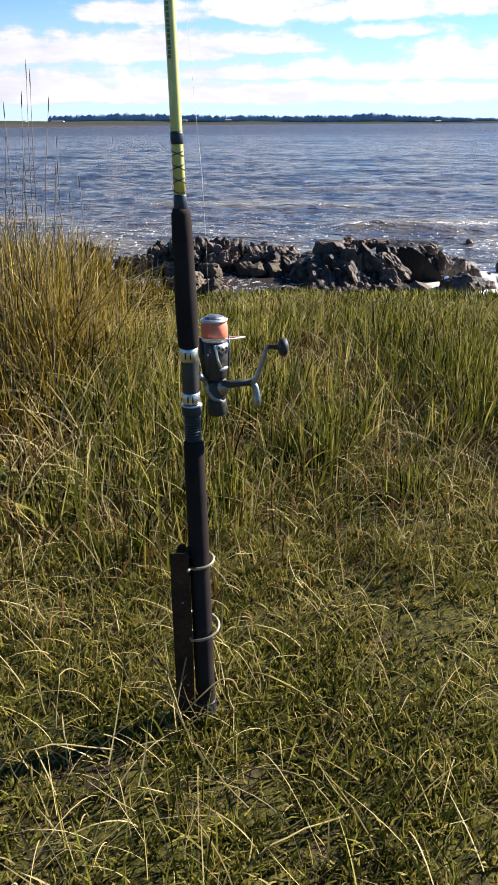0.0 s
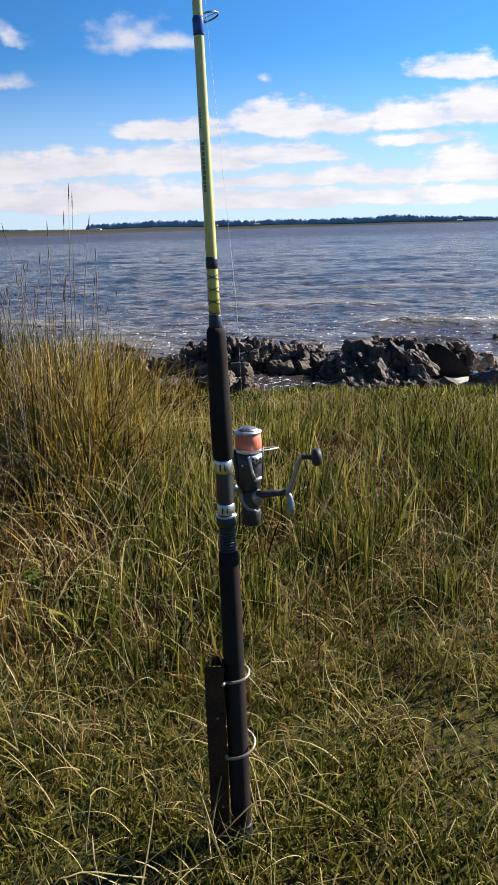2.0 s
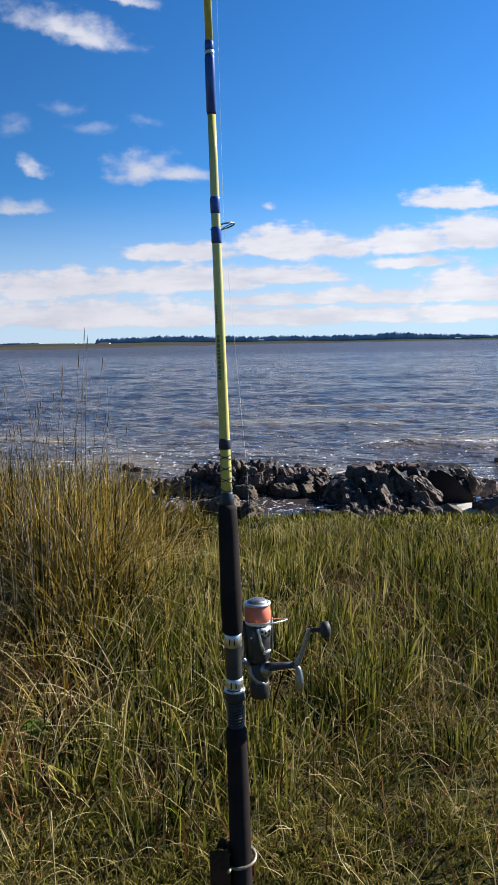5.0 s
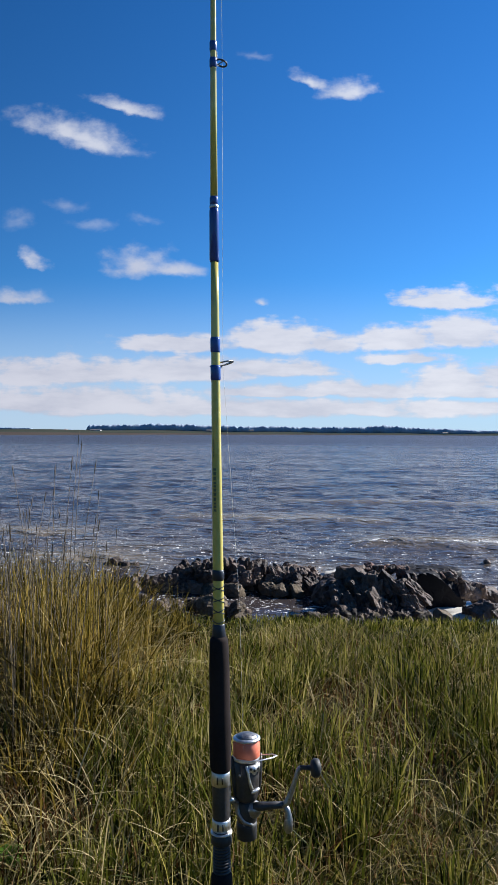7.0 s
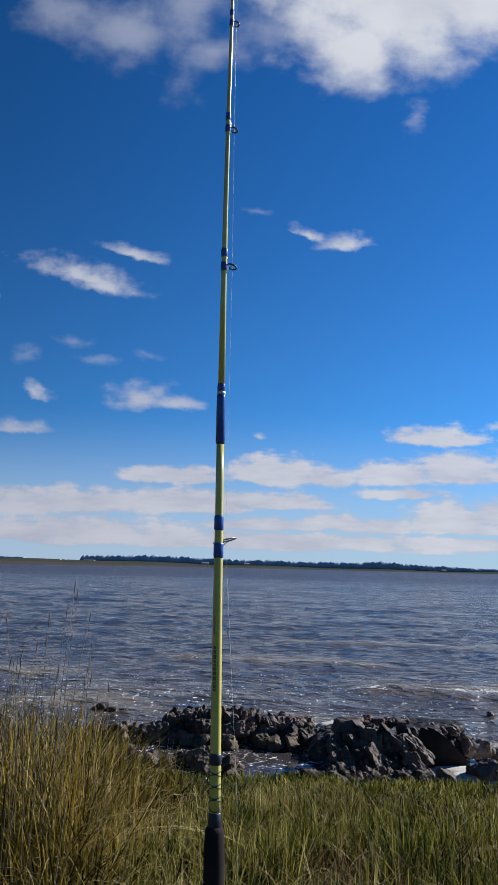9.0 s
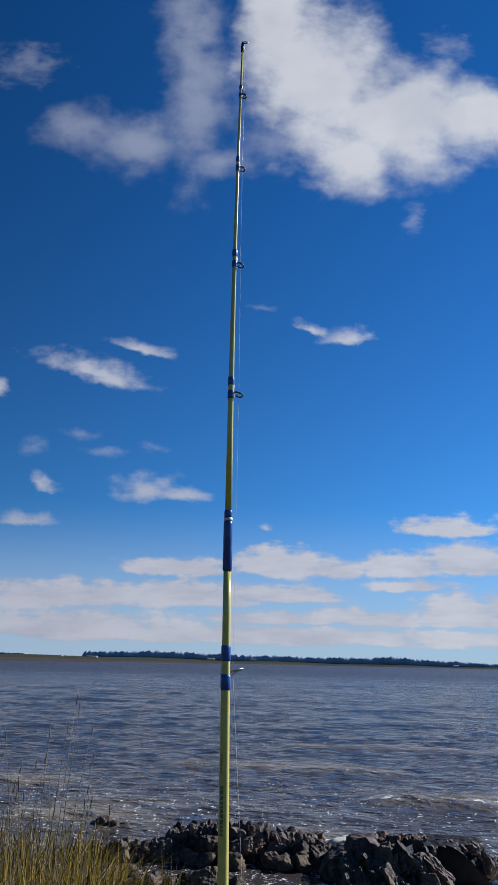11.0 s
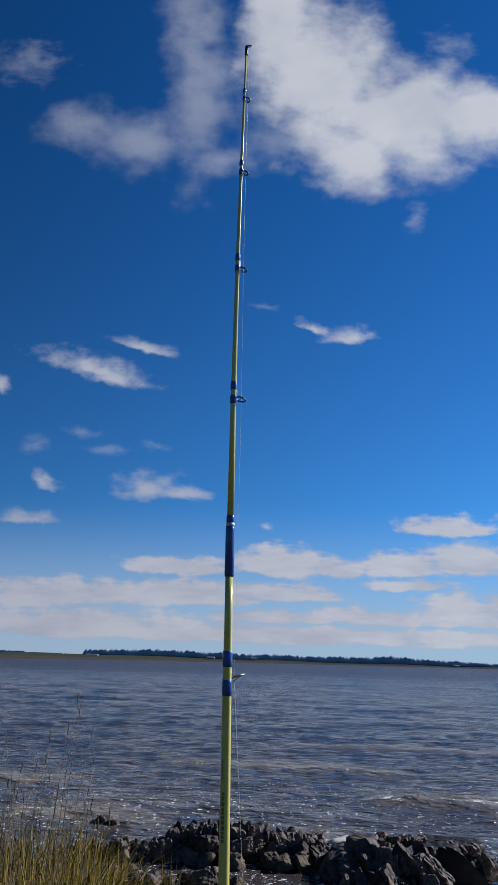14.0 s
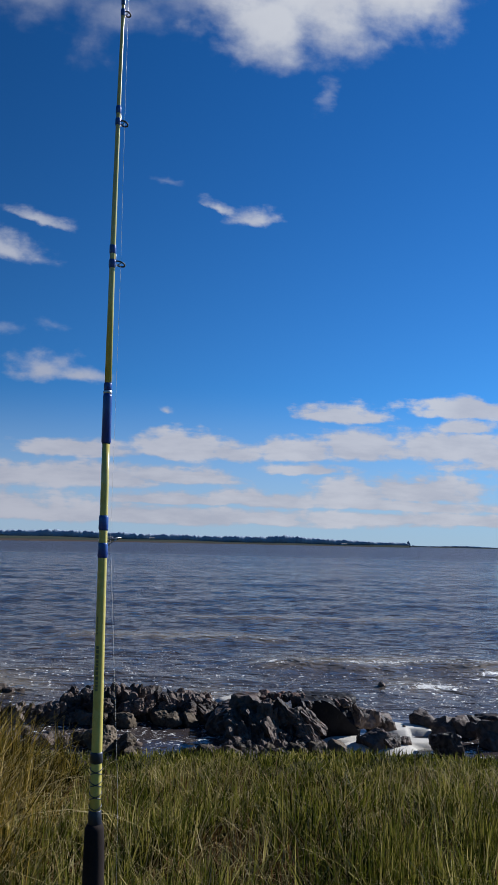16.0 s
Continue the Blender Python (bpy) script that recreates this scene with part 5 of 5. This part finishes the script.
def build_reel():
    """Spinning reel hung beside the rod; its axis runs along the rod."""
    o = Vector((0.0395, 1.622, 0.722))
    reel = thing("fishing_reel", "grey metal spinning reel wound with coral-pink line", "fishing reel", at=o)
    reel.scale = (1.05, 1.05, 1.05)
    lean = Vector((0, 0, 1)).rotation_difference(Vector((-0.012, 0.035, 1.0)).normalized()).to_matrix()

    def at(h, x=0.0, y=0.0):
        return lean @ Vector((x, y, h))

    def on_rod(h, x, y):
        return (rod_axis(h) + Vector((x, y, 0)) - o) / 1.05

    def turned(name, profile, material, parent=reel, label="", sides=28):
        return part(name, lathe(bmesh.new(), profile, lambda h: at(h), sides, True, lean), material, parent, label)

    spool = turned("spool", [(0.148, 0.020), (0.150, 0.0255), (0.154, 0.0262), (0.157, 0.0235), (0.188, 0.0225), (0.189, 0.0272), (0.192, 0.0272), (0.194, 0.022)], CHROME, label="polished spool with a bright lip")
    turned("line_winding", [(0.1545, 0.0240), (0.157, 0.0262), (0.172, 0.0268), (0.186, 0.0252), (0.1885, 0.0235)], CORAL, spool, "coral-pink line winding")
    turned("drag_knob", [(0.1935, 0.021), (0.1955, 0.0205), (0.1985, 0.015), (0.2005, 0.009), (0.2015, 0.003)], STEEL, spool, "round drag knob")
    rotor = turned("rotor", [(0.068, 0.013), (0.074, 0.0205), (0.084, 0.0232), (0.110, 0.0245), (0.147, 0.0258), (0.149, 0.022)], GRAPHITE, label="dark rotor cup")
    for side, back in ((-1, -0.006), (1, 0.010)):
        pts = [at(0.076, side * 0.021, back), at(0.100, side * 0.0245, back), at(0.130, side * 0.0262, back), at(0.156, side * 0.027, back + 0.004)]
        part("rotor_arm", tube(bmesh.new(), pts, [0.0040, 0.0048, 0.0048, 0.0036], 10), GRAPHITE, rotor)
    pts = [at(0.146, 0.000, -0.0275), at(0.134, 0.003, -0.0290), at(0.116, 0.006, -0.0290), at(0.102, 0.010, -0.0275)]
    part("bail_lever", tube(bmesh.new(), pts, [0.0030, 0.0026, 0.0026, 0.0034], 8), CHROME, rotor, "bent metal bail lever")
    bm = bmesh.new()
    bmesh.ops.create_uvsphere(bm, u_segments=16, v_segments=8, radius=1, matrix=Matrix.Translation(at(0.098, 0.017, -0.0235)) @ Matrix.Rotation(radians(38), 4, "Z") @ Matrix.Rotation(radians(-12), 4, "Y") @ Matrix.Diagonal((0.0105, 0.0040, 0.0042, 1)))
    part("lever_lip", bm, CHROME, rotor, "pale flattened lip of the lever")
    # perforated bracket that carries the bail wire
    bm = bmesh.new()
    bent = []
    for k in range(9):
        a = radians(-84 + 62 * k / 8)
        low, high = 0.131 + 0.004 * math.sin(k * 1.3), 0.147
        bent.append([bm.verts.new(at(h, math.cos(a) * r, math.sin(a) * r)) for h, r in ((low, 0.0285), (high, 0.0290), (high, 0.0262), (low, 0.0252))])
    for p, q in zip(bent, bent[1:]):
        for k in range(4):
            bm.faces.new((p[k], p[(k + 1) % 4], q[(k + 1) % 4], q[k]))
    bm.faces.new(bent[0]), bm.faces.new(list(reversed(bent[-1])))
    bmesh.ops.recalc_face_normals(bm, faces=bm.faces)
    bracket = part("bail_bracket", bm, CHROME, rotor, "bright perforated bail bracket")
    for a, h in ((-72, 0.141), (-56, 0.137), (-38, 0.139)):
        bm = bmesh.new()
        bmesh.ops.create_uvsphere(bm, u_segments=10, v_segments=6, radius=0.0034, matrix=Matrix.Translation(at(h, math.cos(radians(a)) * 0.0276, math.sin(radians(a)) * 0.0276)))
        part("hole", bm, BLACK, rotor, "dark round hole")
    bm = bmesh.new()
    bmesh.ops.create_uvsphere(bm, u_segments=10, v_segments=6, radius=0.0028, matrix=Matrix.Translation(at(0.126, -0.013, -0.0212)))
    part("rivet", bm, CHROME, rotor)
    bail = [at(0.156, -0.027, 0.0), at(0.158, -0.020, -0.024), at(0.158, 0.004, -0.034), at(0.158, 0.030, -0.028), at(0.157, 0.052, -0.012), at(0.155, 0.060, 0.002), at(0.154, 0.050, 0.012), at(0.154, 0.029, 0.008)]
    part("bail_wire", tube(bmesh.new(), bail, 0.0013, 8), CHROME, reel, "thin bright bail wire")
    body = turned("gear_housing", [(0.026, 0.017), (0.032, 0.0195), (0.052, 0.0205), (0.066, 0.017), (0.074, 0.013)], GRAPHITE, label="rounded gear housing")
    turned("rear_drag", [(-0.004, 0.0165), (-0.002, 0.0192), (0.022, 0.0200), (0.030, 0.0190)], BLACK, body, "ribbed black end cap")
    bm = bmesh.new()
    bmesh.ops.create_uvsphere(bm, u_segments=20, v_segments=12, radius=1, matrix=Matrix.Translation(at(0.055, 0.012, -0.006)) @ lean.to_4x4() @ Matrix.Diagonal((0.016, 0.016, 0.018, 1)))
    part("side_plate", bm, STEEL, body, "worn grey side plate")
    foot = [on_rod(0.818, 0.012, 0.010), on_rod(0.812, 0.022, 0.024), at(0.066, -0.020, -0.004), at(0.050, -0.016, -0.010), at(0.034, -0.004, -0.016), at(0.028, 0.012, -0.018)]
    part("reel_stem", tube(bmesh.new(), foot, [0.007, 0.0065, 0.006, 0.0065, 0.0055, 0.003], 10), STEEL, reel, "curved metal stem")
    plate = [on_rod(0.768 + 0.1 * k / 6, 0.0135, 0.0115) for k in range(7)]
    part("reel_foot", tube(bmesh.new(), plate, [0.003, 0.005, 0.006, 0.006, 0.006, 0.005, 0.003], 8), STEEL, reel)
    shaft = [at(0.062, 0.012, -0.012), at(0.063, 0.030, -0.012), at(0.064, 0.050, -0.011), at(0.065, 0.074, -0.010)]
    crank = part("crank_shaft", tube(bmesh.new(), shaft, [0.0090, 0.0085, 0.0070, 0.0065], 12), GRAPHITE, reel, "dark crank shaft")
    arm = [at(0.062, 0.070, -0.010), at(0.070, 0.079, -0.010), at(0.090, 0.087, -0.011), at(0.118, 0.096, -0.012), at(0.134, 0.101, -0.012), at(0.138, 0.106, -0.012)]
    part("crank_arm", tube(bmesh.new(), arm, [0.0075, 0.0066, 0.0052, 0.0047, 0.0046, 0.0045], 10), STEEL, crank, "bent grey crank arm")
    tail = [at(0.066, 0.072, -0.010), at(0.056, 0.079, -0.012), at(0.044, 0.081, -0.014), at(0.032, 0.081, -0.015), at(0.020, 0.080, -0.015), at(0.013, 0.079, -0.015)]
    part("counterweight", tube(bmesh.new(), tail, [0.0055, 0.0060, 0.0070, 0.0092, 0.0090, 0.004], 12), STEEL, crank, "rounded counterweight")
    turn = Vector((1, 0.05, -0.03)).to_track_quat("Z", "Y").to_matrix()
    bm = lathe(bmesh.new(), [(0.0, 0.0048), (0.016, 0.0042), (0.022, 0.0060), (0.023, 0.0140), (0.029, 0.0182), (0.038, 0.0170), (0.042, 0.007)],
               lambda h: at(0.137, 0.103, -0.012) + turn @ Vector((0, 0, h)), 18, True, turn)
    part("crank_knob", bm, BLACK, crank, "round black crank knob")


def build_line():
    pts = [Vector((0.031, 1.602, 0.90)), Vector((0.022, 1.592, 1.20))]
    for h, size, lo, hi, side, roll in GUIDES:
        d = Vector((math.cos(radians(side)), math.sin(radians(side)), 0))
        pts.append(rod_axis(h) + d * (rod_radius(h) + size * 1.2))
    pts.append(rod_axis(3.024) + Vector((0.0055, 0.002, 0.008)))
    ob = part("fishing_line", tube(bmesh.new(), pts, 0.00026, 5), NYLON)
    tagged(ob, "thin clear fishing line threaded up the rod guides", "fishing line")


def build_holder():
    holder = thing("rod_holder", "rusty angle-iron stake with two bent iron rings driven into the turf", "rod holder", at=(-0.0462, 1.494, 0.0))
    bm = bmesh.new()
    w, d, t, top = 0.040, 0.036, 0.005, 0.436
    ring = [(-w / 2, 0), (w / 2, 0), (w / 2, t), (w / 2, d), (w / 2 - t, d), (w / 2 - t, t), (-w / 2, t)]
    rows = [[bm.verts.new((x + lx, y + ly, z)) for x, y in ring] for z, lx, ly in ((-0.15, 0.0, -0.012), (0.15, 0.0, 0.0), (0.36, -0.001, 0.012), (top - 0.003, -0.001, 0.018), (top, -0.001, 0.018))]
    for a, b in zip(rows, rows[1:]):
        for k in range(len(ring)):
            bm.faces.new((a[k], a[(k + 1) % len(ring)], b[(k + 1) % len(ring)], b[k]))
    bm.faces.new(rows[-1]), bm.faces.new(list(reversed(rows[0])))
    bmesh.ops.recalc_face_normals(bm, faces=bm.faces)
    stake = part("stake", bm, RUST, holder, "rusty iron angle stake", smoothed=False)
    bm = bmesh.new()
    front = [bm.verts.new((x, y, z)) for x, z in ((-0.010, top - 0.012), (0.014, top - 0.012), (0.011, top + 0.005), (0.004, top + 0.010), (-0.004, top + 0.004)) for y in (0.046,)]
    back = [bm.verts.new(v.co + Vector((0, 0.005, 0))) for v in front]
    bm.faces.new(front), bm.faces.new(list(reversed(back)))
    for k in range(5):
        bm.faces.new((front[k], back[k], back[(k + 1) % 5], front[(k + 1) % 5]))
    bmesh.ops.recalc_face_normals(bm, faces=bm.faces)
    part("tab", bm, RUST, holder, "pointed rusty tab of the second flange", smoothed=False)
    for h, drop, wide in ((0.402, 0.002, 0.031), (0.226, 0.026, 0.037)):
        c = rod_axis(h + 0.012) - Vector((-0.0462, 1.494, 0))
        pts = [Vector((0.018, 0.000, h + 0.004))]
        for k in range(15):
            a = radians(-130 + 285 * k / 14)
            pts.append(Vector((c.x + math.cos(a) * wide, c.y + math.sin(a) * wide * 0.94, h - 0.004 + (0.018 + drop) * (k / 14))))
        pts.append(Vector((0.018, 0.03, h + 0.018 + drop)))
        part("ring", tube(bmesh.new(), pts, 0.0034, 10), WIRE, holder, "bent iron ring round the rod butt")
    for x, z in ((0.003, 0.318), (0.008, 0.10)):
        bm = bmesh.new()
        bmesh.ops.create_uvsphere(bm, u_segments=8, v_segments=6, radius=0.0028, matrix=Matrix.Translation((x, -0.0015 + 0.06 * (z - 0.15), z)))
        part("rivet", bm, WIRE, stake, "pale rivet")


build_rod()
build_reel()
build_line()
build_holder()
build_stalks()
build_weed(-0.80, 2.70, 13, 0.075, 3)
build_weed(-0.92, 2.62, 9, 0.055, 4)
build_bent_straws()
build_grass()
